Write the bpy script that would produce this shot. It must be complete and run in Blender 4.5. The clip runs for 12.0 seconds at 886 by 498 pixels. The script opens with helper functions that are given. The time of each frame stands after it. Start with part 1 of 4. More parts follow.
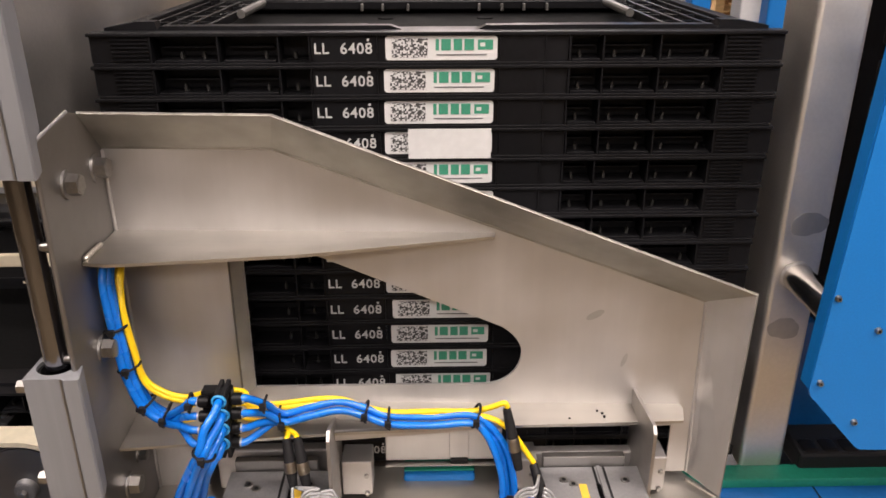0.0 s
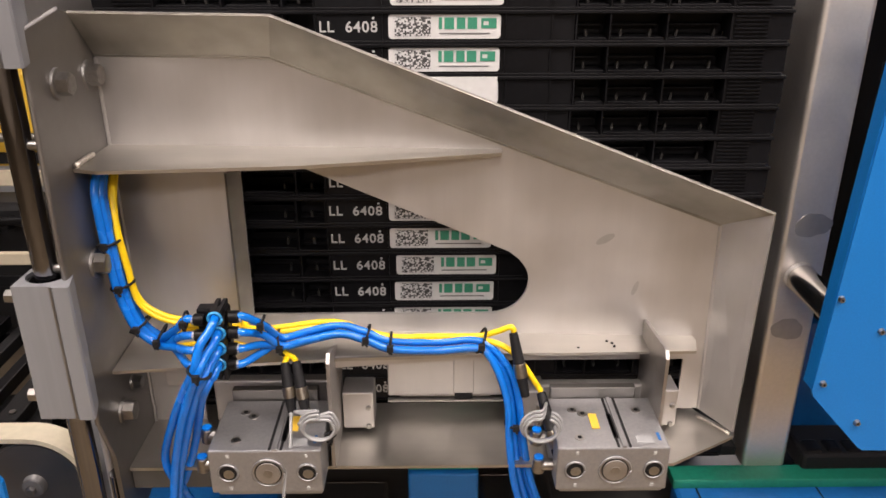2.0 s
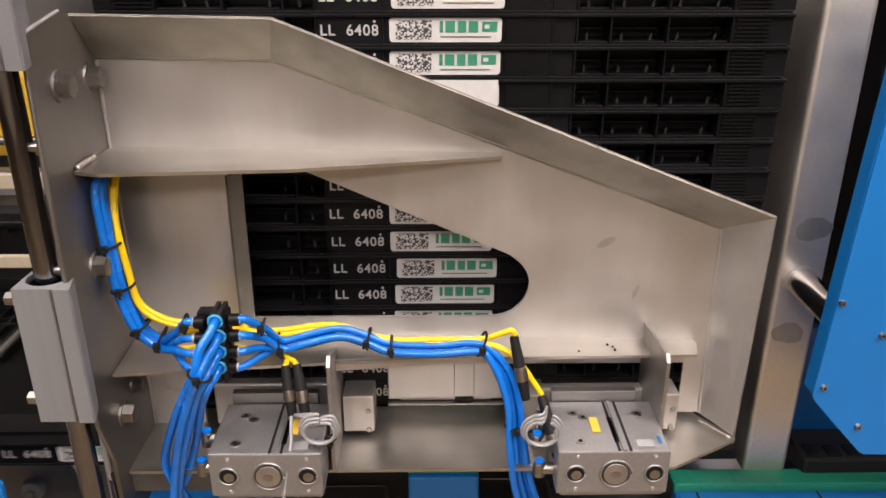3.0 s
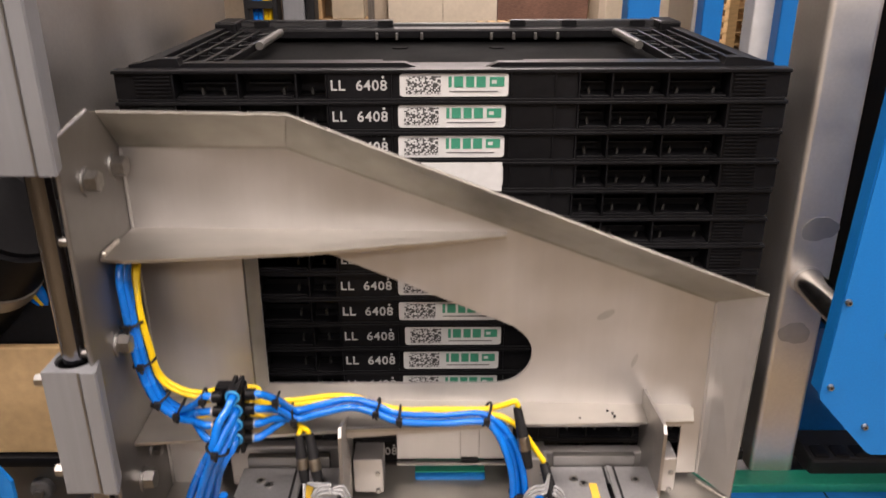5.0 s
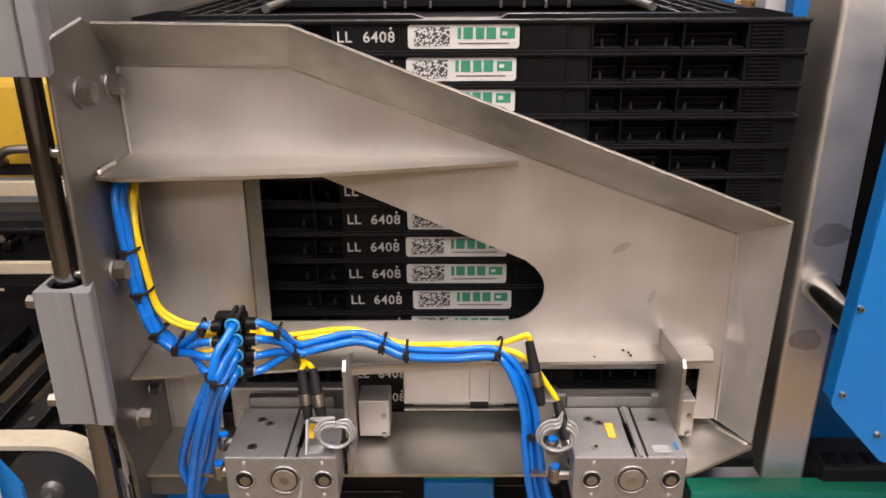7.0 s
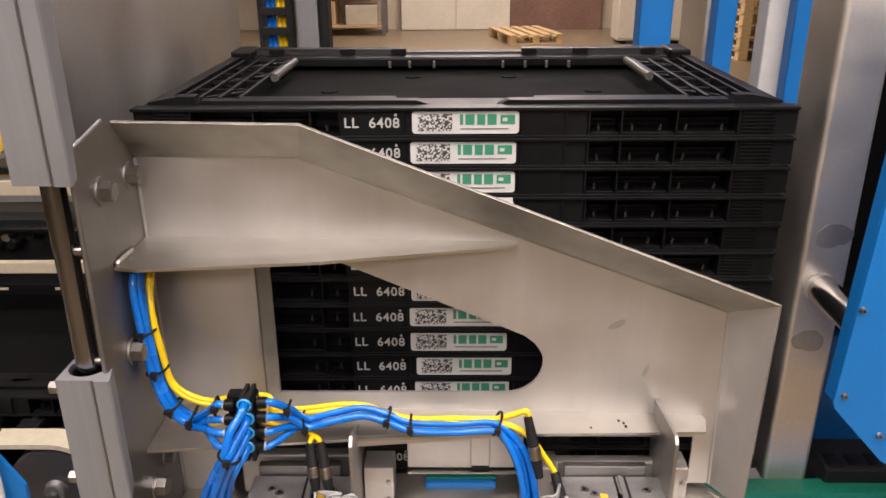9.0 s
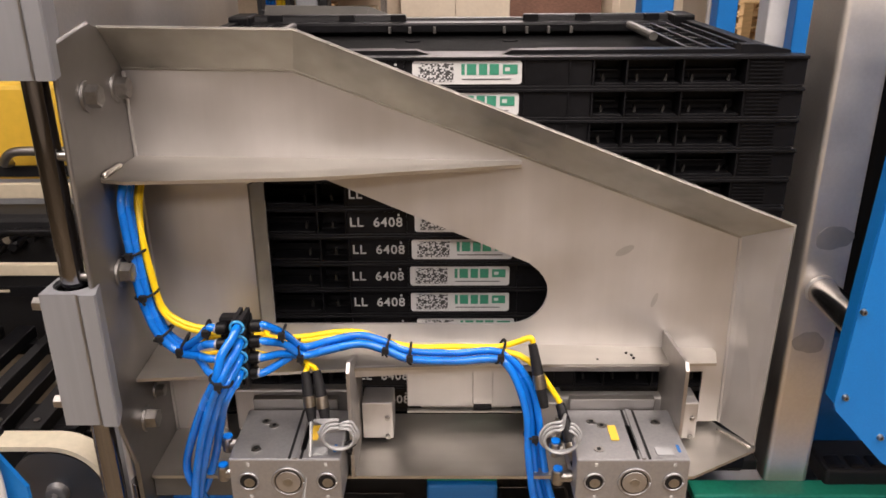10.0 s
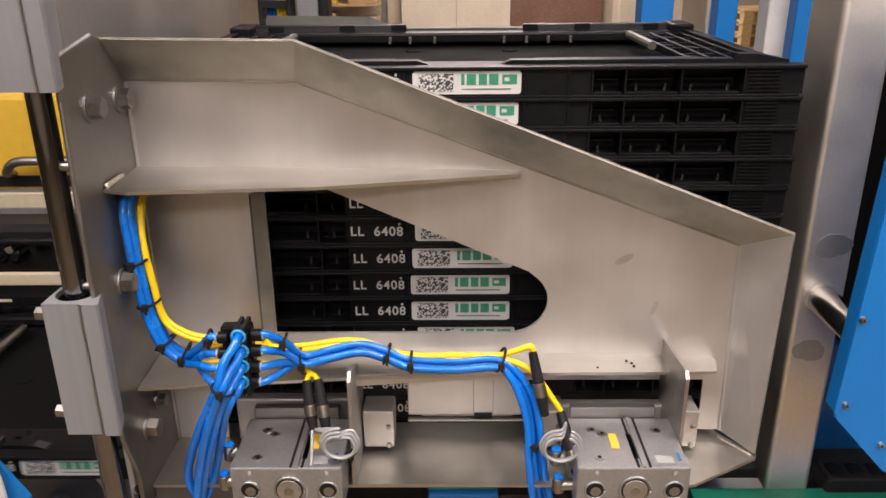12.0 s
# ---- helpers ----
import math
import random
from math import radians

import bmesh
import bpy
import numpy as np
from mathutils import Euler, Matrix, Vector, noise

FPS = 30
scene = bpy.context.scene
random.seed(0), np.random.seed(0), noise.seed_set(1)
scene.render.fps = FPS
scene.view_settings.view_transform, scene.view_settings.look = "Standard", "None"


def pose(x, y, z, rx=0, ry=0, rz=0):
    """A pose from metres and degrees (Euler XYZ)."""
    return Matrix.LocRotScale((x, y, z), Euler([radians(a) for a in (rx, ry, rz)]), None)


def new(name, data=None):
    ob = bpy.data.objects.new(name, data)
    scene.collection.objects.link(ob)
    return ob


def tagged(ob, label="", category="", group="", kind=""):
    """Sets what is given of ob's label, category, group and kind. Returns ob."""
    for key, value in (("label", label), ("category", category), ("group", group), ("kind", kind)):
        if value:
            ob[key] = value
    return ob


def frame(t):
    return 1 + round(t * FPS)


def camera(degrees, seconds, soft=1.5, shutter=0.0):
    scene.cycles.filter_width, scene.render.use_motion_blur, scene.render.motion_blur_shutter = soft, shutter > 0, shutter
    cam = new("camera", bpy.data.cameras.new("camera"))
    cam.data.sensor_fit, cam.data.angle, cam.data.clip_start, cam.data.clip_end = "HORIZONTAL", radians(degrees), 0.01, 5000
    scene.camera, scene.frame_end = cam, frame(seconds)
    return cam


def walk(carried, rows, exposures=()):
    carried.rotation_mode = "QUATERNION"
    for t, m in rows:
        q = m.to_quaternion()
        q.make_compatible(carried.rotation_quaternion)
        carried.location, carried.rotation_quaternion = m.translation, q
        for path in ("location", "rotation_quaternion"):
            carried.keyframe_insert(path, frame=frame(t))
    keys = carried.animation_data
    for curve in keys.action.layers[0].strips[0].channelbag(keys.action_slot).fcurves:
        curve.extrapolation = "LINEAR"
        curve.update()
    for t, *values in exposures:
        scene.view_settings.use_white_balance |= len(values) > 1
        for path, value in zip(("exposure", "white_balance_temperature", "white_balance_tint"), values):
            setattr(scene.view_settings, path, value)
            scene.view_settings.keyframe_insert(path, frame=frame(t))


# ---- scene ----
# Camera: hand-held, almost still, looking down on the stack
cam = camera(59.0, 12.0, soft=1.6, shutter=0.4)
Z = 1.35  # height of the first crate's lettering over the hall floor
CAM_ROWS = [
    (0.0, -0.0111, -0.6862, 0.1006, -1.14, -22.71, -0.11),
    (0.5, -0.0104, -0.6842, 0.1002, -1.01, -22.84, -0.17),
    (1.0, -0.0101, -0.6873, 0.1013, -0.77, -22.85, -0.11),
    (1.5, -0.0103, -0.6886, 0.1008, -0.67, -22.84, -0.05),
    (2.0, -0.0103, -0.6908, 0.1020, -0.69, -22.70, -0.07),
    (2.5, -0.0116, -0.6907, 0.1015, -0.80, -22.50, 0.01),
    (4.3, -0.0116, -0.6941, 0.1005, -0.38, -22.16, -0.06),
    (4.5, -0.0111, -0.6950, 0.1000, -0.33, -22.09, -0.14),
    (5.0, -0.0111, -0.6951, 0.0988, -0.20, -22.12, -0.16),
    (5.5, -0.0101, -0.6948, 0.0983, 0.01, -22.07, -0.19),
    (6.0, -0.0108, -0.6941, 0.0979, 0.24, -22.02, -0.24),
    (6.5, -0.0115, -0.6946, 0.0984, 0.38, -21.85, -0.29),
    (8.3, -0.0110, -0.6948, 0.0987, 0.64, -21.55, -0.46),
    (8.5, -0.0104, -0.6953, 0.0991, 0.73, -21.61, -0.37),
    (9.0, -0.0098, -0.6954, 0.0997, 0.79, -21.73, -0.38),
    (9.5, -0.0114, -0.6967, 0.1012, 0.72, -21.73, -0.35),
    (10.0, -0.0114, -0.6967, 0.1005, 0.76, -21.59, -0.40),
    (10.5, -0.0111, -0.6975, 0.1007, 0.93, -21.57, -0.48),
    (11.0, -0.0107, -0.6987, 0.1014, 0.83, -21.38, -0.47),
    (11.5, -0.0109, -0.6991, 0.1015, 0.74, -21.15, -0.49),
    (12.0, -0.0105, -0.6994, 0.1021, 0.86, -20.98, -0.57),
]
walk(cam, [(t, pose(x, y, Z + z, 90 + pitch, 0, yaw) @ pose(0, 0, 0, 0, 0, roll)) for t, x, y, z, yaw, pitch, roll in CAM_ROWS])

# ---- light: a hall lit by ceiling panels ----
scene.view_settings.exposure = 0.05
world = bpy.data.worlds.new("hall_air")
scene.world = world
world.use_nodes = True
world.node_tree.nodes["Background"].inputs[0].default_value = (0.9, 0.92, 1.0, 1)
world.node_tree.nodes["Background"].inputs[1].default_value = 0.15
LIGHTS = [(-1.1, -1.0, 3.0, 1.8, 1.0, 42), (1.3, -1.0, 3.0, 1.8, 1.0, 60), (0.1, -3.0, 2.9, 2.2, 0.8, 62), (0.2, 2.9, 4.3, 2.4, 0.8, 80), (0.2, 6.5, 4.3, 2.4, 0.8, 120), (0.6, 10.2, 4.3, 2.4, 0.8, 230)]


def ceiling_lamp_light(x, y, z, w, d, power):
    lamp = bpy.data.lights.new("ceiling_light", "AREA")
    lamp.shape, lamp.size, lamp.size_y, lamp.energy, lamp.color = "RECTANGLE", w, d, power, (1.0, 0.842, 0.83)
    ob = new("ceiling_light", lamp)
    ob.matrix_world = pose(x, y, z - 0.03)


for row in LIGHTS:
    ceiling_lamp_light(*row)


# ---- materials ----
def material(name, color, rough=0.5, metal=0.0, grain=0.15, scale=60.0, bump=0.0, stretch=(1, 1, 1), stain=0.0, stain_scale=7.0, spec=0.5, emit=0.0, per_object=0.0, coat=0.0, wear=0.7):
    m = bpy.data.materials.new(name)
    m.use_nodes = True
    nt = m.node_tree
    n, link = nt.nodes, nt.links.new
    bsdf = n["Principled BSDF"]
    bsdf.inputs["Metallic"].default_value = metal
    bsdf.inputs["Specular IOR Level"].default_value = spec
    bsdf.inputs["Coat Weight"].default_value = coat
    coord = n.new("ShaderNodeTexCoord")
    mapping = n.new("ShaderNodeMapping")
    mapping.inputs["Scale"].default_value = stretch
    link(coord.outputs["Object"], mapping.inputs["Vector"])
    fine = n.new("ShaderNodeTexNoise")
    fine.inputs["Scale"].default_value, fine.inputs["Detail"].default_value = scale, 6.0
    link(mapping.outputs["Vector"], fine.inputs["Vector"])
    broad = n.new("ShaderNodeTexNoise")
    broad.inputs["Scale"].default_value, broad.inputs["Detail"].default_value = stain_scale, 3.0
    link(coord.outputs["Object"], broad.inputs["Vector"])

    def ramp(src, low, high):
        r = n.new("ShaderNodeMapRange")
        r.inputs["From Min"].default_value, r.inputs["From Max"].default_value = 0.3, 0.7
        r.inputs["To Min"].default_value, r.inputs["To Max"].default_value = low, high
        link(src, r.inputs["Value"])
        return r.outputs["Result"]

    a = ramp(fine.outputs["Fac"], 1 - grain, 1 + grain)
    b = ramp(broad.outputs["Fac"], 1 - stain, 1 + stain * 0.5)
    mul = n.new("ShaderNodeMath")
    mul.operation = "MULTIPLY"
    link(a, mul.inputs[0]), link(b, mul.inputs[1])
    last = mul.outputs[0]
    if per_object:
        info = n.new("ShaderNodeObjectInfo")
        vary = n.new("ShaderNodeMapRange")
        vary.inputs["To Min"].default_value, vary.inputs["To Max"].default_value = 1 - per_object, 1 + per_object
        link(info.outputs["Random"], vary.inputs["Value"])
        mul2 = n.new("ShaderNodeMath")
        mul2.operation = "MULTIPLY"
        link(last, mul2.inputs[0]), link(vary.outputs["Result"], mul2.inputs[1])
        last = mul2.outputs[0]
    mix = n.new("ShaderNodeVectorMath")
    mix.operation = "SCALE"
    mix.inputs[0].default_value = color
    link(last, mix.inputs["Scale"])
    link(mix.outputs["Vector"], bsdf.inputs["Base Color"])
    link(ramp(broad.outputs["Fac"], max(0.03, rough - 0.10 * wear), min(1, rough + 0.10 * wear)), bsdf.inputs["Roughness"])
    if bump:
        bp = n.new("ShaderNodeBump")
        bp.inputs["Strength"].default_value, bp.inputs["Distance"].default_value = bump, 0.001
        link(fine.outputs["Fac"], bp.inputs["Height"])
        link(bp.outputs["Normal"], bsdf.inputs["Normal"])
    if emit:
        bsdf.inputs["Emission Color"].default_value = (*color, 1)
        bsdf.inputs["Emission Strength"].default_value = emit
    return m


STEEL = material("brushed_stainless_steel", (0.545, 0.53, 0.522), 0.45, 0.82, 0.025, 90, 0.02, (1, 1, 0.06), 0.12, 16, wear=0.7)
# copy of STEEL, darker so the shelf tops' light is toned down in colour
STEEL_TONED = material("toned_down_stainless", (0.46, 0.44, 0.40), 0.44, 0.95, 0.03, 80, 0.02, (0.06, 1, 1), 0.18, 18, wear=1.2)
STEEL_DARK = material("dark_rolled_stainless", (0.29, 0.28, 0.272), 0.45, 1.0, 0.03, 80, 0.03, (0.06, 1, 1), 0.14, 8)
CHROME = material("ground_chrome_rod", (0.24, 0.24, 0.26), 0.10, 1.0, 0.03, 200, 0.02, (1, 1, 0.05), 0.05)
ZINC = material("zinc_plated_bolt", (0.36, 0.35, 0.335), 0.34, 1.0, 0.10, 300, 0.05, (1, 1, 1), 0.1)
ALU = material("grey_anodised_aluminium", (0.34, 0.34, 0.348), 0.42, 0.75, 0.06, 400, 0.08, (1, 1, 1), 0.05)
ALU_PAINT = material("grey_extruded_aluminium", (0.22, 0.225, 0.24), 0.5, 0.3, 0.05, 160, 0.04, (1, 1, 0.05), 0.06)
DULL = material("dull_worn_steel", (0.42, 0.40, 0.38), 0.50, 1.0, 0.05, 90, 0.02, (1, 1, 1), 0.12, 20)
POST_STEEL = material("bead_blasted_stainless", (0.76, 0.73, 0.69), 0.46, 1.0, 0.03, 300, 0.05, (1, 1, 1), 0.10, 9)
DARK_GREY = material("dark_grey_surface", (0.085, 0.082, 0.076), 0.45, 0.2, 0.05, 120, 0.03, (1, 1, 1), 0.12, 9)
# smears mottle it; the down-facing flanges' shade is in the darker colour
FLANGE = material("smeared_darkened_stainless", (0.33, 0.312, 0.28), 0.46, 0.95, 0.04, 60, 0.02, (1, 1, 1), 0.38, 18, wear=1.2)
EDGE = material("dull_cut_edge", (0.30, 0.285, 0.27), 0.62, 0.8, 0.2, 200, 0.05, (1, 1, 1), 0.3, 30)
BRASS = material("nickel_plated_nut", (0.42, 0.38, 0.32), 0.3, 1.0, 0.1, 300, 0.05)
TUBE_STEEL = material("polished_stainless_tube", (0.56, 0.54, 0.51), 0.24, 1.0, 0.03, 200, 0.02, (1, 0.05, 1), 0.06)
SMUDGE = material("wiped_steel", (0.45, 0.438, 0.43), 0.50, 0.92, 0.05, 90, 0.02, (1, 1, 1), 0.1)
PATCH = material("faintly_dulled_steel", (0.50, 0.48, 0.45), 0.46, 0.95, 0.05, 120, 0.02, (1, 1, 1), 0.15, 20)
WELD = material("bead_of_weld", (0.62, 0.58, 0.52), 0.45, 1.0, 0.3, 500, 0.5)
BLACK_PLASTIC = material("black_polypropylene", (0.0065, 0.0065, 0.0075), 0.40, 0.0, 0.2, 220, 0.12, (1, 1, 1), 0.35, 14, spec=0.12, per_object=0.25)
BLACK_SHINY = material("black_smooth_plastic", (0.006, 0.006, 0.007), 0.42, 0.0, 0.2, 200, 0.05, (1, 1, 1), 0.2, spec=0.15)
RUBBER = material("black_rubber", (0.009, 0.009, 0.010), 0.55, 0.0, 0.2, 300, 0.1, spec=0.25)
BLUE_TUBE = material("blue_polyurethane_tube", (0.003, 0.155, 0.64), 0.25, 0.0, 0.08, 90, 0.0, (1, 1, 1), 0.10, 20, coat=0.2)
CYAN = material("cyan_release_ring", (0.03, 0.24, 0.50), 0.3, 0.0, 0.08, 90)
YELLOW_WIRE = material("yellow_cable_sheath", (0.86, 0.60, 0.008), 0.38, 0.0, 0.06, 150, 0.05, (1, 1, 1), 0.05)
GREY_WIRE = material("light_grey_cable_sheath", (0.30, 0.305, 0.31), 0.45, 0.0, 0.06, 150)
BLUE_PAINT = material("blue_powder_coat", (0.006, 0.15, 0.47), 0.42, 0.0, 0.05, 500, 0.12, (1, 1, 1), 0.06, 5)
BLUE_DARK = material("blue_moulded_plastic", (0.01, 0.12, 0.38), 0.35, 0.0, 0.08, 200, 0.05, (1, 1, 1), 0.15)
GREEN_BELT = material("green_conveyor_belt", (0.01, 0.20, 0.13), 0.5, 0.0, 0.1, 200, 0.1, (1, 1, 1), 0.15)
CREAM = material("cream_painted_steel", (0.50, 0.44, 0.33), 0.4, 0.0, 0.05, 120, 0.03, (1, 1, 1), 0.1)
TAN = material("tan_board", (0.48, 0.33, 0.17), 0.6, 0.0, 0.1, 80, 0.05, (1, 1, 1), 0.12)
IVORY = material("ivory_belt", (0.66, 0.60, 0.46), 0.5, 0.0, 0.06, 120, 0.05, (1, 1, 1), 0.1)
WHITE = material("white_paper_label", (0.53, 0.53, 0.525), 0.45, 0.0, 0.03, 150, 0.0, (1, 1, 1), 0.06, 40)
WHITE_INK = material("white_stamped_ink", (0.40, 0.40, 0.395), 0.5, 0.0, 0.2, 600)
GREY_INK = material("dark_grey_print", (0.10, 0.10, 0.10), 0.5, 0.0, 0.6, 700)
GREEN_INK = material("green_print", (0.035, 0.21, 0.13), 0.45, 0.0, 0.08, 500)
YELLOW_PAINT = material("yellow_paint", (0.66, 0.42, 0.045), 0.45, 0.0, 0.05, 60, 0.02, (1, 1, 1), 0.1)
FLOOR = material("brown_hall_floor", (0.22, 0.165, 0.098), 0.4, 0.0, 0.15, 14, 0.02, (1, 1, 1), 0.2, 1.2)
WALL = material("beige_hall_wall", (0.52, 0.44, 0.33), 0.7, 0.0, 0.06, 20, 0.02, (1, 1, 1), 0.1, 0.8)
BRICK = material("red_brown_brickwork", (0.22, 0.12, 0.085), 0.7, 0.0, 0.25, 18, 0.05, (1, 1, 3), 0.2, 2)
DOOR = material("ivory_door_leaf", (0.68, 0.62, 0.50), 0.5, 0.0, 0.04, 20, 0.0, (1, 1, 1), 0.08, 2)
WOOD = material("raw_pine", (0.62, 0.44, 0.22), 0.6, 0.0, 0.2, 30, 0.1, (0.15, 1, 1), 0.15, 6)
LAMP_GLOW = material("lamp_diffuser", (1.0, 0.92, 0.80), 0.5, emit=6.0)
ROOF = material("grey_roof_sheet", (0.30, 0.29, 0.28), 0.6, 0.0, 0.08, 8, 0.05, (1, 0.1, 1), 0.1, 1)



def speckled_print():
    """Worn print that has broken up into dark specks on white paper."""
    m = material("speckled_print", (0.5, 0.5, 0.5), 0.5)
    nt = m.node_tree
    n, link = nt.nodes, nt.links.new
    cells = n.new("ShaderNodeTexVoronoi")
    cells.distance = "CHEBYCHEV"
    cells.inputs["Scale"].default_value, cells.inputs["Randomness"].default_value = 720.0, 0.35
    link(n["Texture Coordinate"].outputs["Object"], cells.inputs["Vector"])
    split = n.new("ShaderNodeSeparateColor")
    link(cells.outputs["Color"], split.inputs["Color"])
    r = n.new("ShaderNodeMapRange")
    r.inputs["From Min"].default_value, r.inputs["From Max"].default_value = 0.50, 0.56
    r.inputs["To Min"].default_value, r.inputs["To Max"].default_value = 0.035, 0.50
    link(split.outputs["Red"], r.inputs["Value"])
    grey = n.new("ShaderNodeCombineColor")
    for key in ("Red", "Green", "Blue"):
        link(r.outputs["Result"], grey.inputs[key])
    link(grey.outputs["Color"], n["Principled BSDF"].inputs["Base Color"])
    return m


CRATE_FLOOR = material("matt_black_polypropylene", (0.006, 0.006, 0.0062), 0.75, 0.0, 0.25, 260, 0.3, (1, 1, 1), 0.3, 9, spec=0.03)
SPECKLE = speckled_print()
CLIP = material("glint_grey_plastic", (0.020, 0.020, 0.019), 0.4, 0.0, 0.3, 300, 0.1, spec=0.4)

# ---- mesh helpers ----
def box(bm, x0, x1, y0, y1, z0, z1, bevel=0.0, m=None):
    r = bmesh.ops.create_cube(bm, size=1.0, matrix=Matrix.Translation(((x0 + x1) / 2, (y0 + y1) / 2, (z0 + z1) / 2)) @ Matrix.Diagonal((abs(x1 - x0), abs(y1 - y0), abs(z1 - z0), 1)))
    vs = r["verts"]
    if bevel:
        es = list({e for v in vs for e in v.link_edges})
        out = bmesh.ops.bevel(bm, geom=es, offset=bevel, segments=2, affect="EDGES", profile=0.5)
        vs = list({v for f in out["faces"] for v in f.verts})
    if m is not None:
        bmesh.ops.transform(bm, matrix=m, verts=vs)
    return bm


def rod(bm, p0, p1, r0, r1=None, seg=20, bevel=0.0):
    p0, p1 = Vector(p0), Vector(p1)
    d = p1 - p0
    m = Matrix.Translation((p0 + p1) / 2) @ d.to_track_quat("Z", "Y").to_matrix().to_4x4()
    r = bmesh.ops.create_cone(bm, cap_ends=True, segments=seg, radius1=r0, radius2=r0 if r1 is None else r1, depth=d.length, matrix=m)
    if bevel:
        es = [e for e in {e for v in r["verts"] for e in v.link_edges} if any(len(f.verts) > 4 for f in e.link_faces)]
        bmesh.ops.bevel(bm, geom=es, offset=bevel, segments=2, affect="EDGES")
    return bm


def slab(bm, loop, axis, a, b, holes=(), bevel=0.0):
    """A plate: an outline (and holes) in the plane square to the axis, thick from a to b."""
    from mathutils.geometry import tessellate_polygon
    place = {"x": lambda u, v, w: (w, u, v), "y": lambda u, v, w: (u, w, v), "z": lambda u, v, w: (u, v, w)}[axis]
    loops = [list(loop), *[list(h) for h in holes]]
    tris = tessellate_polygon([[Vector((u, v, 0)) for u, v in lp] for lp in loops])
    flat = [p for lp in loops for p in lp]
    va = [bm.verts.new(place(u, v, a)) for u, v in flat]
    vb = [bm.verts.new(place(u, v, b)) for u, v in flat]
    for t in tris:
        bm.faces.new([va[i] for i in t])
        bm.faces.new([vb[i] for i in reversed(t)])
    k = 0
    for lp in loops:
        n = len(lp)
        for i in range(n):
            j = (i + 1) % n
            bm.faces.new((va[k + i], vb[k + i], vb[k + j], va[k + j]))
        k += n
    bmesh.ops.recalc_face_normals(bm, faces=bm.faces[:])
    return bm


def sheet(bm, quad, thick):
    """A bent sheet's flat piece: four corners in space, given a thickness along its normal."""
    vs = [Vector(p) for p in quad]
    n = (vs[1] - vs[0]).cross(vs[2] - vs[0]).normalized() * thick
    a = [bm.verts.new(v) for v in vs]
    b = [bm.verts.new(v + n) for v in vs]
    k = len(vs)
    bm.faces.new(a), bm.faces.new(b[::-1])
    for i in range(k):
        bm.faces.new((a[i], b[i], b[(i + 1) % k], a[(i + 1) % k]))
    bmesh.ops.recalc_face_normals(bm, faces=bm.faces[:])
    return bm


def smooth_path(points, step=8):
    pts = [Vector(p) for p in points]
    pts = [2 * pts[0] - pts[1], *pts, 2 * pts[-1] - pts[-2]]
    out = []
    for i in range(1, len(pts) - 2):
        a, b, c, d = pts[i - 1:i + 3]
        for s in range(step):
            t = s / step
            out.append(0.5 * (2 * b + (c - a) * t + (2 * a - 5 * b + 4 * c - d) * t * t + (3 * b - a - 3 * c + d) * t ** 3))
    return out + [pts[-2]]


def hose(bm, points, r, seg=10, step=8):
    path = smooth_path(points, step)
    ring0, side = None, Vector((0.3, -1, 0.2))
    for i, p in enumerate(path):
        d = (path[min(i + 1, len(path) - 1)] - path[max(i - 1, 0)]).normalized()
        side = (side - d * side.dot(d)).normalized()
        up = d.cross(side)
        ring = [bm.verts.new(p + r * (math.cos(a) * side + math.sin(a) * up)) for a in [2 * math.pi * k / seg for k in range(seg)]]
        if ring0:
            for k in range(seg):
                bm.faces.new((ring0[k], ring0[(k + 1) % seg], ring[(k + 1) % seg], ring[k]))
        else:
            bm.faces.new(ring[::-1])
        ring0 = ring
    bm.faces.new(ring0)
    return bm


def finish(bm, mat, smooth=True):
    if smooth:
        for f in bm.faces:
            f.smooth = True
        area = {f: f.calc_area() for f in bm.faces}
        for e in bm.edges:
            if len(e.link_faces) == 2:
                a, b = e.link_faces
                ratio = max(area[a], area[b]) / max(1e-12, min(area[a], area[b]))
                e.smooth = e.calc_face_angle(0.0) < radians(35) and ratio < 5
    me = bpy.data.meshes.new("mesh")
    bm.to_mesh(me)
    bm.free()
    me.materials.append(mat)
    return me


def part(name, bm, mat, parent=None, label="", smooth=True):
    ob = new(name, bm if isinstance(bm, bpy.types.Mesh) else finish(bm, mat, smooth))
    ob.parent = parent
    if label:
        tagged(ob, label)
    return ob


def thing(name, label, category, m=None, group="", kind=""):
    ob = new(name)
    ob.empty_display_size = 0.05
    ob.matrix_world = m if m is not None else pose(0, 0, Z)
    return tagged(ob, label, category, group, kind)


def lone(name, bm, mat, label, category, m=None, group="", kind="", smooth=True):
    ob = part(name, bm, mat, None, "", smooth)
    ob.matrix_world = m if m is not None else pose(0, 0, Z)
    return tagged(ob, label, category, group, kind)


def B():
    return bmesh.new()


def lettering(text, size, extrude=0.0002):
    cu = bpy.data.curves.new("lettering", "FONT")
    cu.body, cu.size, cu.extrude, cu.align_x, cu.align_y = text, size, extrude, "LEFT", "CENTER"
    cu.space_character = 1.12
    cu.offset = size * 0.012
    ob = new("lettering", cu)
    dg = bpy.context.evaluated_depsgraph_get()
    me = bpy.data.meshes.new_from_object(ob.evaluated_get(dg))
    bpy.data.objects.remove(ob)
    me.transform(pose(0, 0, 0, 90))
    me.materials.clear()
    me.materials.append(WHITE_INK)
    return me


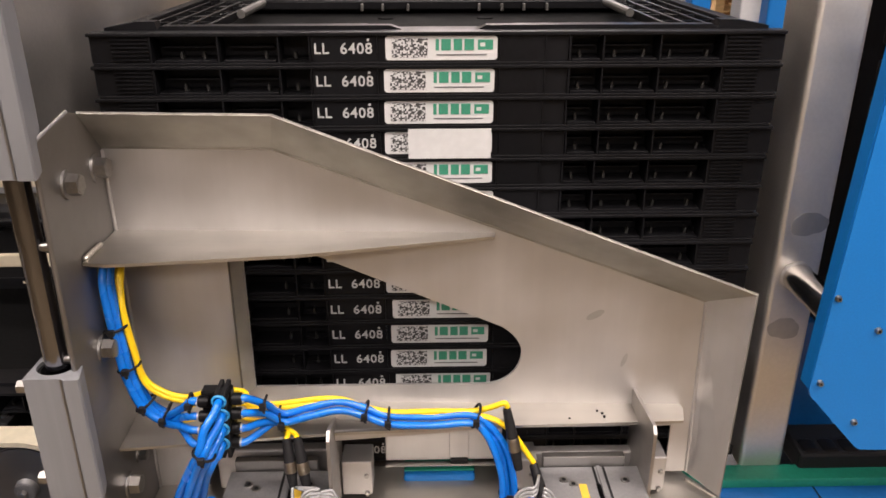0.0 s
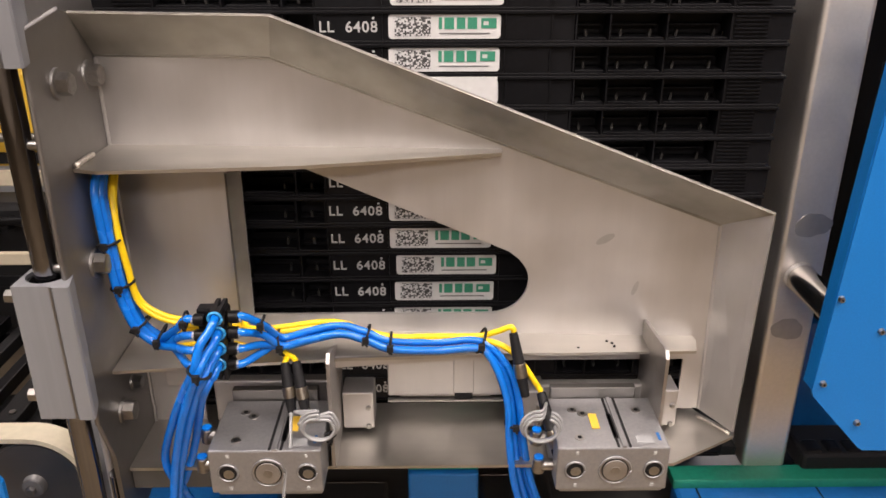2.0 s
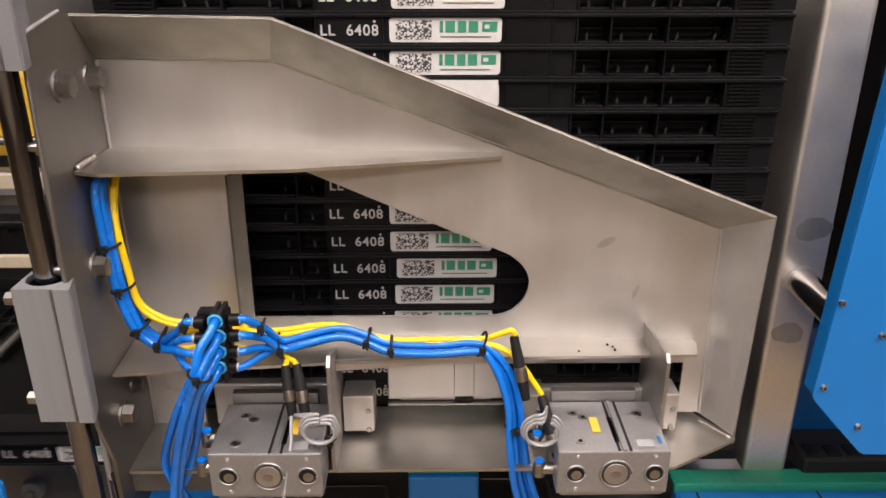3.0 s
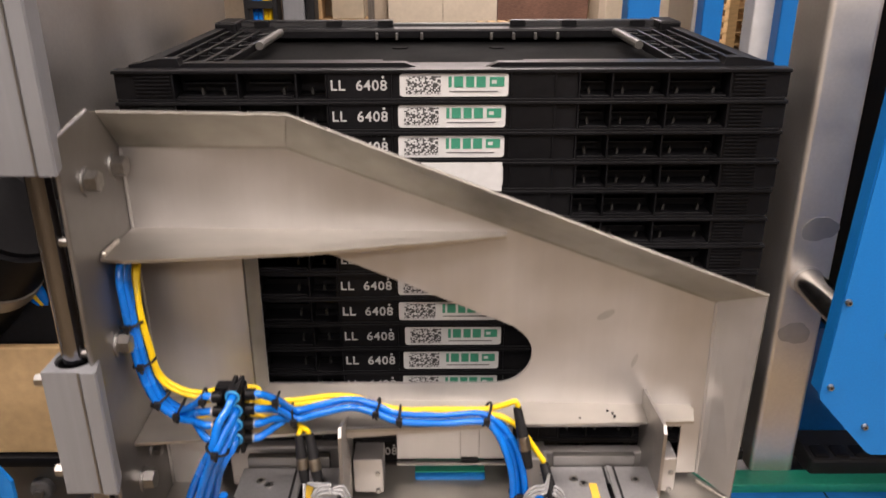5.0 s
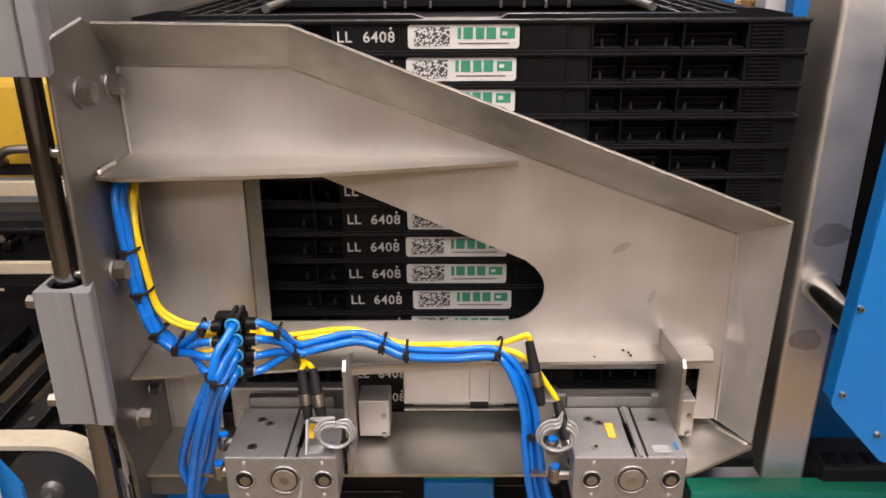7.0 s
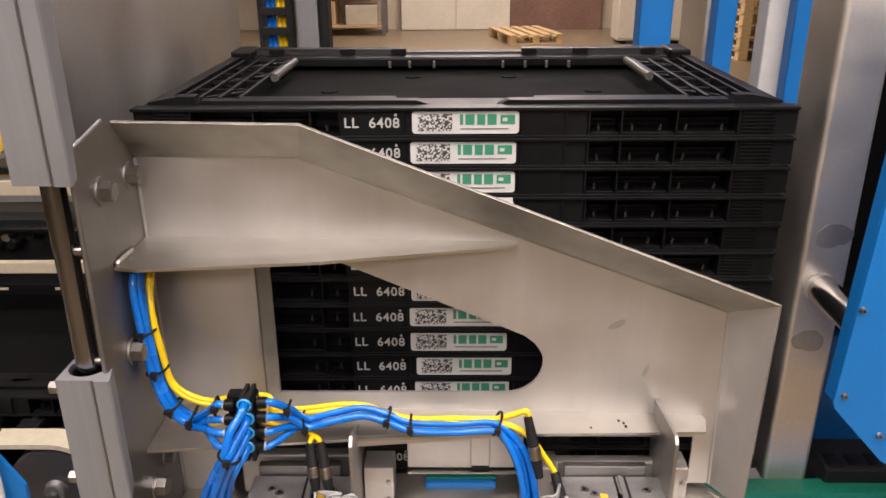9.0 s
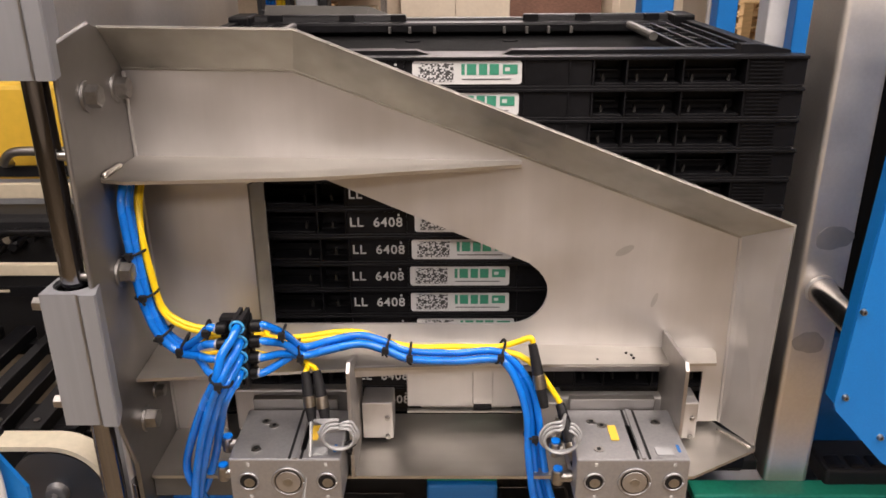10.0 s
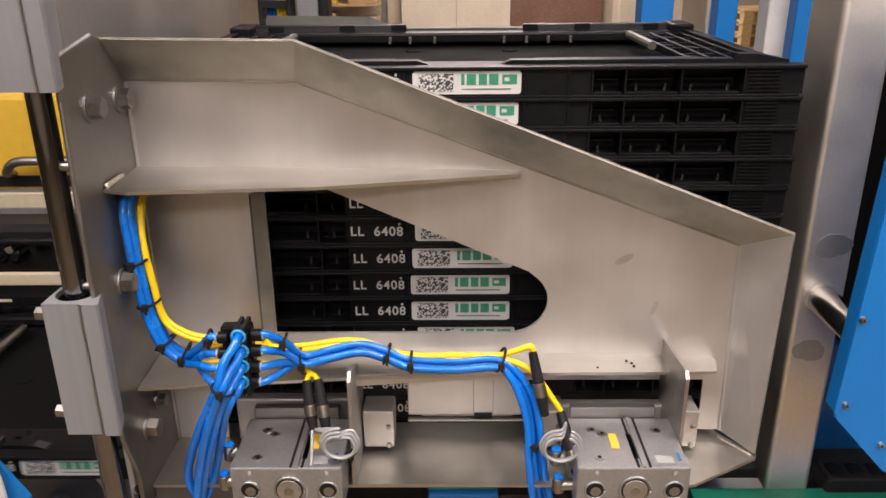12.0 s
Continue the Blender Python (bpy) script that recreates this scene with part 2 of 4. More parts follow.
# ---- setting: hall ----
def hall():
    lone("floor", box(B(), -9, 9, -6, 13.2, -0.12, 0), FLOOR, "smooth brown hall floor", "floor", pose(0, 0, 0), kind="structure", smooth=False)
    lone("wall_north", box(B(), -9, 9, 13.0, 13.2, 0, 4.6), WALL, "beige painted hall wall", "wall", pose(0, 0, 0), kind="structure", smooth=False)
    lone("wall_south", box(B(), -9, 9, -6.2, -6, 0, 4.6), WALL, "beige painted hall wall", "wall", pose(0, 0, 0), kind="structure", smooth=False)
    lone("wall_east", box(B(), 9, 9.2, -6.2, 13.2, 0, 4.6), WALL, "beige painted hall wall", "wall", pose(0, 0, 0), kind="structure", smooth=False)
    lone("wall_west", box(B(), -9.2, -9, -6.2, 13.2, 0, 4.6), WALL, "beige painted hall wall", "wall", pose(0, 0, 0), kind="structure", smooth=False)
    lone("ceiling", box(B(), -9.2, 9.2, -6.2, 13.2, 4.6, 4.75), ROOF, "grey sheet metal hall ceiling", "ceiling", pose(0, 0, 0), kind="structure", smooth=False)
    for x, y, z, w, d, p in LIGHTS:
        lamp = thing("ceiling_lamp", "long white ceiling lamp panel", "lamp", pose(x, y, z), "ceiling lamps")
        part("housing", box(B(), -w / 2 - 0.03, w / 2 + 0.03, -d / 2 - 0.03, d / 2 + 0.03, 0.0, 0.05, 0.004), ALU_PAINT, lamp)
        part("diffuser", box(B(), -w / 2, w / 2, -d / 2, d / 2, -0.012, -0.001), LAMP_GLOW, lamp)
        for s in (-1, 1):
            part("suspension_wire", rod(B(), (0, s * d * 0.4, 0.05), (0, s * d * 0.4, 4.6 - z), 0.003, seg=6), ALU_PAINT, lamp)


hall()


# ---- crates ----
def X(u):
    return (u - 773) / 2060


def crate_meshes():
    rnd = random.Random(4)
    out = {}
    bm = B()
    box(bm, -0.296, 0.296, 0.026, 0.385, -0.0138, -0.0085)
    for x, y in ((-0.06, 0.30), (0.06, 0.30), (-0.15, 0.2), (0.15, 0.2)):
        rod(bm, (x, y, -0.0085), (x, y, -0.0070), 0.010, 0.009, 12)
    out["base"] = finish(bm, CRATE_FLOOR, False)
    bm = B()
    # front wall: backing, lips, panels, dividers, ribs
    box(bm, -0.297, 0.297, 0.0260, 0.0290, -0.0118, 0.0108)
    box(bm, -0.300, 0.300, 0.0, 0.017, 0.0106, 0.0138, 0.0007)
    box(bm, -0.297, 0.297, 0.0008, 0.017, -0.0140, -0.0117, 0.0005)
    for a, b, d in ((545, 661, 0.0022), (662, 881, 0.0030), (883, 962, 0.0022), (964, 1004, 0.0036), (158, 262, 0.0030), (1284, 1390, 0.0030)):
        box(bm, X(a), X(b), d, 0.0262, -0.0119, 0.0108, 0.0004)
    for u in (382, 488, 543, 1006, 1066, 1168, 1282, 264, 661, 882, 963):
        box(bm, X(u) - 0.0007, X(u) + 0.0007, 0.0012, 0.0262, -0.0119, 0.0108)
    for u0, u1 in ((195, 260), (1288, 1348)):
        for k in range(6):
            z = -0.0095 + k * 0.0034
            box(bm, X(u0), X(u1), 0.0012, 0.0034, z, z + 0.0011)
    for u0, u1 in ((268, 378), (390, 482), (1010, 1062), (1070, 1164), (1172, 1278)):
        box(bm, X(u0), X(u1), 0.0040, 0.0262, -0.0117, -0.0098, 0.0004)
        box(bm, X(u0) + 0.003, X(u1) - 0.003, 0.0180, 0.0262, -0.0012, 0.0002)
    out["front_wall"] = finish(bm, BLACK_PLASTIC, False)
    # the clips' lighter grey paints the glints in the dark front pockets
    for i, u in enumerate((312, 352, 462, 515, 1028, 1090, 1142, 1190, 1258)):
        bm = B()
        lean = rnd.uniform(-0.0008, 0.0008)
        slab(bm, [(X(u) - 0.0012, -0.0098), (X(u) + 0.0012, -0.0098), (X(u) + 0.0012 + lean, -0.0048), (X(u) + lean, -0.0035), (X(u) - 0.0010 + lean, -0.0052)], "y", 0.0120, 0.0180)
        out["clip_%d" % i] = finish(bm, CLIP, False)
    # top rim of the folded front wall, with hinge notches
    bm = B()
    box(bm, -0.245, 0.25, 0.019, 0.060, 0.0066, 0.0112, 0.0008)
    for a, b, cut_a, cut_b in ((-0.247, X(714), 0.006, 0.014), (X(838), 0.247, 0.010, 0.006)):
        slab(bm, [(a, 0.0066), (b, 0.0066), (b, 0.0124), (b - cut_b, 0.0172), (a + cut_a, 0.0172), (a, 0.0124)], "y", 0.018, 0.030, (), 0.0006)
        slab(bm, [(a + 0.03, 0.0066), (b - 0.03, 0.0066), (b - 0.036, 0.0150), (a + 0.036, 0.0150)], "y", 0.030, 0.052, (), 0.0006)
    for x in (-0.22, -0.14, -0.06, 0.09, 0.17, 0.235):
        box(bm, x - 0.012, x + 0.012, 0.024, 0.040, 0.0138, 0.0150, 0.0004)
    for s in (-1, 1):
        hook = [(s * 0.290, 0.0120), (s * 0.290, 0.0160), (s * 0.262, 0.0212), (s * 0.246, 0.0212), (s * 0.244, 0.0120)]
        slab(bm, hook if s < 0 else hook[::-1], "y", 0.018, 0.032, (), 0.0008)
    out["front_flap"] = finish(bm, BLACK_PLASTIC, False)
    bm = B()
    box(bm, -0.30, 0.30, 0.376, 0.3995, -0.0138, 0.0095, 0.001)
    out["back_wall"] = finish(bm, BLACK_PLASTIC, False)
    bm = B()
    # raised rear rim: two steps, dipped in the middle, end blocks
    for x0, x1, top in ((-0.292, -0.075, 0.0165), (-0.075, 0.085, 0.0125), (0.085, 0.292, 0.0165)):
        slab(bm, [(0.352, -0.002), (0.352, 0.0060), (0.356, 0.0085), (0.372, 0.0095), (0.374, top - 0.002), (0.377, top), (0.396, top), (0.400, top - 0.003), (0.400, -0.002)], "x", x0, x1)
    for x in (-0.245, -0.150, -0.082, 0.092, 0.160, 0.250):
        box(bm, x - 0.010, x + 0.010, 0.3700, 0.3800, 0.0080, top + 0.0012, 0.001)
    for s in (-1, 1):
        box(bm, s * 0.300, s * 0.272, 0.345, 0.400, -0.010, 0.0185, 0.003)
    out["back_ledge"] = finish(bm, BLACK_SHINY, False)
    # grey tabs stand in for light that shows through the rear slots
    bm = B()
    box(bm, -0.0016, 0.0016, 0.343, 0.3505, -0.004, 0.0045, 0.0004)
    out["slot_glint"] = finish(bm, DARK_GREY, False)
    for name, s in (("side_wall_west", -1), ("side_wall_east", 1)):
        bm = B()
        box(bm, s * 0.286, s * 0.299, 0.017, 0.374, -0.0138, 0.0115, 0.0008)
        for x in (0.222, 0.242, 0.262, 0.280):
            box(bm, s * x - 0.0020, s * x + 0.0020, 0.080, 0.338, 0.0005, 0.0090, 0.0006)
        for k in range(6):
            y = 0.082 + k * 0.051
            box(bm, s * 0.222, s * 0.281, y - 0.0018, y + 0.0018, 0.0005, 0.0075)
        for k in range(5):
            y0 = 0.082 + k * 0.051
            a, b = (0.223, 0.279) if k % 2 else (0.279, 0.223)
            rod(bm, (s * a, y0, 0.005), (s * b, y0 + 0.051, 0.005), 0.0016, seg=6)
        out[name] = finish(bm, BLACK_SHINY, False)
    bm = B()
    rod(bm, (-0.212, 0.20, 0.008), (-0.212, 0.325, 0.008), 0.0048, seg=10)
    out["hinge_bar_west"] = finish(bm, DARK_GREY)
    bm = B()
    rod(bm, (0.212, 0.20, 0.008), (0.212, 0.325, 0.008), 0.0048, seg=10)
    out["hinge_bar_east"] = finish(bm, DARK_GREY)
    bm = slab(B(), [(X(672) + dx, dz) for dx, dz in ((0.002, -0.0102), (0.0945, -0.0102), (0.0965, -0.0082), (0.0965, 0.0082), (0.0945, 0.0102), (0.002, 0.0102), (0, 0.0082), (0, -0.0082))], "y", 0.0022, 0.0031)
    out["label"] = finish(bm, WHITE, False)
    bm = box(B(), X(683), X(747), 0.0018, 0.0023, -0.0080, 0.0082)
    out["print_block"] = finish(bm, SPECKLE, False)
    # trade mark: plain green shapes
    for i, (a, b) in enumerate(((761, 767), (771, 788), (793, 808), (812, 829))):
        out["green_bar_%d" % i] = finish(box(B(), X(a), X(b), 0.0018, 0.0023, -0.0020, 0.0076), GREEN_INK, False)
    ring = slab(B(), [(X(836), -0.0014), (X(863), -0.0014), (X(863), 0.0070), (X(836), 0.0070)], "y", 0.0018, 0.0023, [[(X(840), 0.0012), (X(840), 0.0045), (X(849), 0.0045), (X(849), 0.0012)]])
    out["green_square"] = finish(ring, GREEN_INK, False)
    bm = B()
    box(bm, X(762), X(852), 0.0018, 0.0023, -0.0062, -0.0052)
    out["small_print"] = finish(bm, GREY_INK, False)
    me = lettering("LL  6408", 0.0128)
    me.transform(Matrix.Translation((-0.1083, 0.0019, -0.0005)) @ Matrix.Diagonal((1.0, 1, 1, 1)))
    out["lettering"] = me
    bm = B()
    rod(bm, (-0.0612, 0.0014, 0.0072), (-0.0612, 0.0021, 0.0072), 0.0012, seg=8)
    out["date_dot"] = finish(bm, WHITE_INK, False)
    bm = slab(B(), [(X(713), -0.0138), (X(866), -0.0138), (X(866), 0.0135), (X(713), 0.0135)], "y", -0.0008, -0.0002)
    out["blank_sticker"] = finish(bm, WHITE, False)
    return out


PITCH, LIFT = 0.02789, 0.04672
CRATE = crate_meshes()
crate_rnd = random.Random(11)


def folded_crate(m, label, sticker=False):
    c = thing("folded_crate", label, "crate", m, "stacked folded crates")
    for key in ("base", "front_wall", "front_flap", "back_wall", "back_ledge"):
        part(key, CRATE[key], None, c)
    for i in range(9):
        part("clip", CRATE["clip_%d" % i], None, c, "plastic clip, glint in its lighter grey")
    for x in (-0.092, -0.066, -0.034, 0.056, 0.085, 0.113, 0.142):
        part("tab", CRATE["slot_glint"], None, c).location.x = x
    for key in ("side_wall_west", "side_wall_east"):
        part("side_wall", CRATE[key], None, c)
    for key in ("hinge_bar_west", "hinge_bar_east"):
        part("hinge_bar", CRATE[key], None, c)
    lab = part("label", CRATE["label"], None, c, "white paper label with green trade mark")
    lab.location.x = crate_rnd.uniform(-0.003, 0.003)
    for key in ("print_block", "small_print", "green_square"):
        part(key, CRATE[key], None, lab)
    for i in range(4):
        part("green_bar", CRATE["green_bar_%d" % i], None, lab)
    text = part("lettering", CRATE["lettering"], None, c, "white stamped lettering LL 6408")
    part("date_dot", CRATE["date_dot"], None, text)
    if sticker:
        part("blank_sticker", CRATE["blank_sticker"], None, c, "blank white sticker over the label")
    return c


CRATES = []
for k in range(17):
    dx, turn = crate_rnd.uniform(-0.0012, 0.0012), crate_rnd.uniform(-0.12, 0.12)
    m = pose(dx, 0, Z - PITCH * min(k, 15), 0, 0, turn)
    CRATES.append((folded_crate(m, "black folded plastic crate with blank sticker on its label" if k == 3 else "black folded plastic crate with white label, in a stack", k == 3), m))


# ---- lifting carriage: bent stainless bracket with cylinders, tubes and cables ----
def hex_bolt(name, at, axis, parent, r=0.0085, length=0.006, washer=True, mat=None):
    a, d = Vector(at), Vector(axis).normalized()
    bm = B()
    rod(bm, a + d * 0.002, a + d * (0.002 + length), r, r * 0.96, 6)
    rod(bm, a + d * (0.002 + length), a + d * (0.0026 + length), r * 0.82, r * 0.7, 18)
    bolt = part(name, bm, mat or ZINC, parent)
    if washer:
        part("washer", rod(B(), a, a + d * 0.002, r * 1.34, r * 1.30, 24, 0.0003), mat or STEEL_DARK, bolt)
    return bolt


def cable_tie(path_point, along, r, parent, tail=(0.001, 0, -0.0055)):
    p, d = Vector(path_point), Vector(along).normalized()
    side = d.cross(Vector((0, -1, 0))).normalized()
    front = side.cross(d).normalized()
    bm = B()
    ring = [p + r * (math.cos(a) * side * 1.02 + math.sin(a) * front) for a in [2 * math.pi * k / 14 for k in range(15)]]
    hose(bm, ring, 0.0012, 6, 2)
    m = Matrix.Translation(p + Vector((0, -r - 0.001, 0)))
    box(bm, -0.0028, 0.0028, -0.0022, 0.0022, -0.0028, 0.0028, 0.0006, m)
    t = Vector(tail)
    hose(bm, [p + Vector((0, -r - 0.001, 0)), p + Vector((0, -r - 0.003, 0)) + t * 0.5, p + Vector((0, -r - 0.001, 0)) + t], 0.0011, 6, 3)
    return part("cable_tie", bm, RUBBER, parent, "black nylon cable tie")


def bracket_sheets(parent, y, s, metal):
    """The bent plate: s = 1 flanges towards -y, s = -1 towards +y."""
    t = 0.003 * s
    outline = [(-0.279, -0.0692), (-0.140, -0.0716), (0.044, -0.1423), (0.2400, -0.2167), (0.2436, -0.4064), (0.2225, -0.4064), (0.2225, -0.3517), (-0.2300, -0.3517), (-0.2300, -0.4248), (-0.279, -0.4248)]
    hole = [(-0.1735, -0.1635), (-0.1741, -0.3019)]
    hole += [(0.0400 + 0.034 * math.sin(a), -0.2690 - 0.0329 * math.cos(a)) for a in [math.pi * 0.5 * k / 8 for k in range(9)]]
    hole += [(0.0740 - 0.0016 * k * k * 0.35, -0.2690 + 0.0050 * k) for k in range(1, 5)]
    hole += [(0.0560, -0.2414), (0.0440, -0.2361), (-0.1210, -0.1635)]
    main = part("main_plate", slab(B(), outline, "y", y, y + t, [hole]), metal, parent, "brushed stainless plate with a rounded window cut through")
    f = y - 0.034 * s
    e = 0.0002
    inner = [(-0.279, -0.0692), (-0.140, -0.0716), (0.2400, -0.2167), (0.2436, -0.4064)]
    outer = [(-0.2793, -0.0335), (-0.1310, -0.0362), (0.2705, -0.1944), (0.2660, -0.4099)]
    # FLANGE carries the painted shade; the end flange goes back to plain metal
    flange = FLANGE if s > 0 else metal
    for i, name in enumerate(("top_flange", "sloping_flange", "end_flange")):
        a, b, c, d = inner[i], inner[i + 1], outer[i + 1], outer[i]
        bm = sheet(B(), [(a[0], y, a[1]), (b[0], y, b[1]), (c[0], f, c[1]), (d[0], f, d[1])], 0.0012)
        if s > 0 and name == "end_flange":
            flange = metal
        ob = part(name, bm, flange, parent, "smeared stainless flange" if s > 0 else "dark grey flange")
        # rounded fold and ground outer edge
        part("fold_edge", rod(B(), (a[0], y - 0.0005 * s, a[1]), (b[0], y - 0.0005 * s, b[1]), 0.0018, seg=12), flange, ob)
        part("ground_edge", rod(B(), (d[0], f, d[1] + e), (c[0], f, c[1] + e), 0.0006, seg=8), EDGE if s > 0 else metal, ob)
    return main


def side_plate(parent):
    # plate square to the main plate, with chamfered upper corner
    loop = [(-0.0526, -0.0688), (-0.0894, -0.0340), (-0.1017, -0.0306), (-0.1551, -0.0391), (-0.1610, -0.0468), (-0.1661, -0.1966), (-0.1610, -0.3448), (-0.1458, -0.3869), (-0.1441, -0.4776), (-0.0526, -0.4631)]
    # side plate's shade is put into a steel darker than the main plate's
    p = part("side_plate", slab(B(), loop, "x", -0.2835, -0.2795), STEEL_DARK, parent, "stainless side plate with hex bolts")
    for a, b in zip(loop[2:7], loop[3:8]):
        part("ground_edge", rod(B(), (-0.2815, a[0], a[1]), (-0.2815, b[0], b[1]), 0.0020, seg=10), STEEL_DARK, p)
    part("weld_seam", hose(B(), [(-0.2786, -0.0562, -0.072 - 0.07 * k) for k in range(6)], 0.0016, 8, 3), STEEL, p, "ground weld seam")
    return p


def pneumatic_cylinder(parent, x0, x1, label_x):
    y0, y1, z0, z1 = -0.1660, -0.0930, -0.4112, -0.3690
    cyl = part("guided_cylinder", box(B(), x0, x1, y0, y1, z0, z1, 0.0014), ALU, parent, "grey anodised aluminium guided pneumatic cylinder")
    xm = (x0 + x1) / 2
    for k, (dx, r, mat) in enumerate(((-0.031, 0.0085, RUBBER), (0.034, 0.0085, RUBBER), (0.002, 0.0135, ZINC))):
        z = z1 - 0.0215
        part("bore", rod(B(), (xm + dx, y0 - 0.0006, z), (xm + dx, y0 + 0.004, z), r, seg=28), mat, cyl)
        part("bore_ring", hose(B(), [(xm + dx + (r - 0.0004) * math.cos(a), y0 - 0.0008, z + (r - 0.0004) * math.sin(a)) for a in [2 * math.pi * i / 20 for i in range(21)]], 0.0009, 6, 1), ALU, cyl)
        if k < 2:
            part("piston_rod", rod(B(), (xm + dx + 0.0006, y0 - 0.0009, z - 0.0014), (xm + dx + 0.0006, y0 + 0.006, z - 0.0014), 0.0052, 0.0056, 20, 0.0008), ZINC, cyl)
        else:
            part("seal_ring", rod(B(), (xm + dx, y0 - 0.0010, z), (xm + dx, y0, z), 0.0112, seg=28), RUBBER, cyl)
            part("end_cap", rod(B(), (xm + dx, y0 - 0.0020, z), (xm + dx, y0, z), 0.0100, 0.0106, 28), DULL, cyl)
            part("end_cap_centre", rod(B(), (xm + dx, y0 - 0.0024, z), (xm + dx, y0 - 0.0019, z), 0.0040, seg=24), ZINC, cyl)
    for dx in (0.004, 0.0135):
        part("sensor_slot", box(B(), xm + dx - 0.0011, xm + dx + 0.0011, y0 + 0.001, y1 - 0.001, z1 - 0.003, z1 + 0.0004), RUBBER, cyl)
    part("slot_rail", box(B(), xm + 0.0068, xm + 0.0104, y0 + 0.0005, y1 - 0.0005, z1 - 0.001, z1 + 0.0016, 0.0004), ALU, cyl)
    for dx, dy in ((-0.026, 0.054), (-0.026, 0.014), (-0.018, 0.048), (0.030, 0.053)):
        part("socket_screw", rod(B(), (xm + dx, y0 + dy, z1 - 0.001), (xm + dx, y0 + dy, z1 + 0.0008), 0.0042, 0.0040, 18), ZINC, cyl)
        part("socket", rod(B(), (xm + dx, y0 + dy, z1), (xm + dx, y0 + dy, z1 + 0.0011), 0.0020, seg=6), RUBBER, cyl)
    for dx in (-0.030, 0.034):
        for z in (z1 - 0.005, z0 + 0.005):
            part("white_mark", box(B(), xm + dx - 0.0012, xm + dx + 0.0012, y0 - 0.0004, y0, z - 0.0016, z + 0.0016), WHITE_INK, cyl)
    part("yellow_tag", box(B(), xm + label_x - 0.0034, xm + label_x + 0.0034, y0 + 0.026, y0 + 0.047, z1 + 0.0004, z1 + 0.0010), YELLOW_PAINT, cyl)
    part("type_plate", box(B(), x1 - 0.026, x1 - 0.012, y0 + 0.006, y0 + 0.016, z1 + 0.0001, z1 + 0.0005), GREY_WIRE, cyl)
    part("name_strip", box(B(), x1 - 0.0075, x1 - 0.0050, y0 + 0.010, y0 + 0.020, z1 + 0.0001, z1 + 0.0005), BLUE_DARK, cyl)
    part("front_foot", box(B(), x0 + 0.004, x1 - 0.002, y0 + 0.004, y1, z0 - 0.005, z0, 0.001), ALU, cyl)
    part("tool_plate", box(B(), x0 + 0.004, x1 - 0.012, -0.0920, -0.0840, -0.3880, -0.3590, 0.0008), STEEL_DARK, cyl, "dark polished tool plate")
    for dx in (-0.02, 0.015):
        rod_bm = rod(B(), (xm + dx, -0.094, -0.376), (xm + dx, -0.086, -0.376), 0.005, seg=16)
        part("guide_pin", rod_bm, CHROME, cyl)
    return cyl


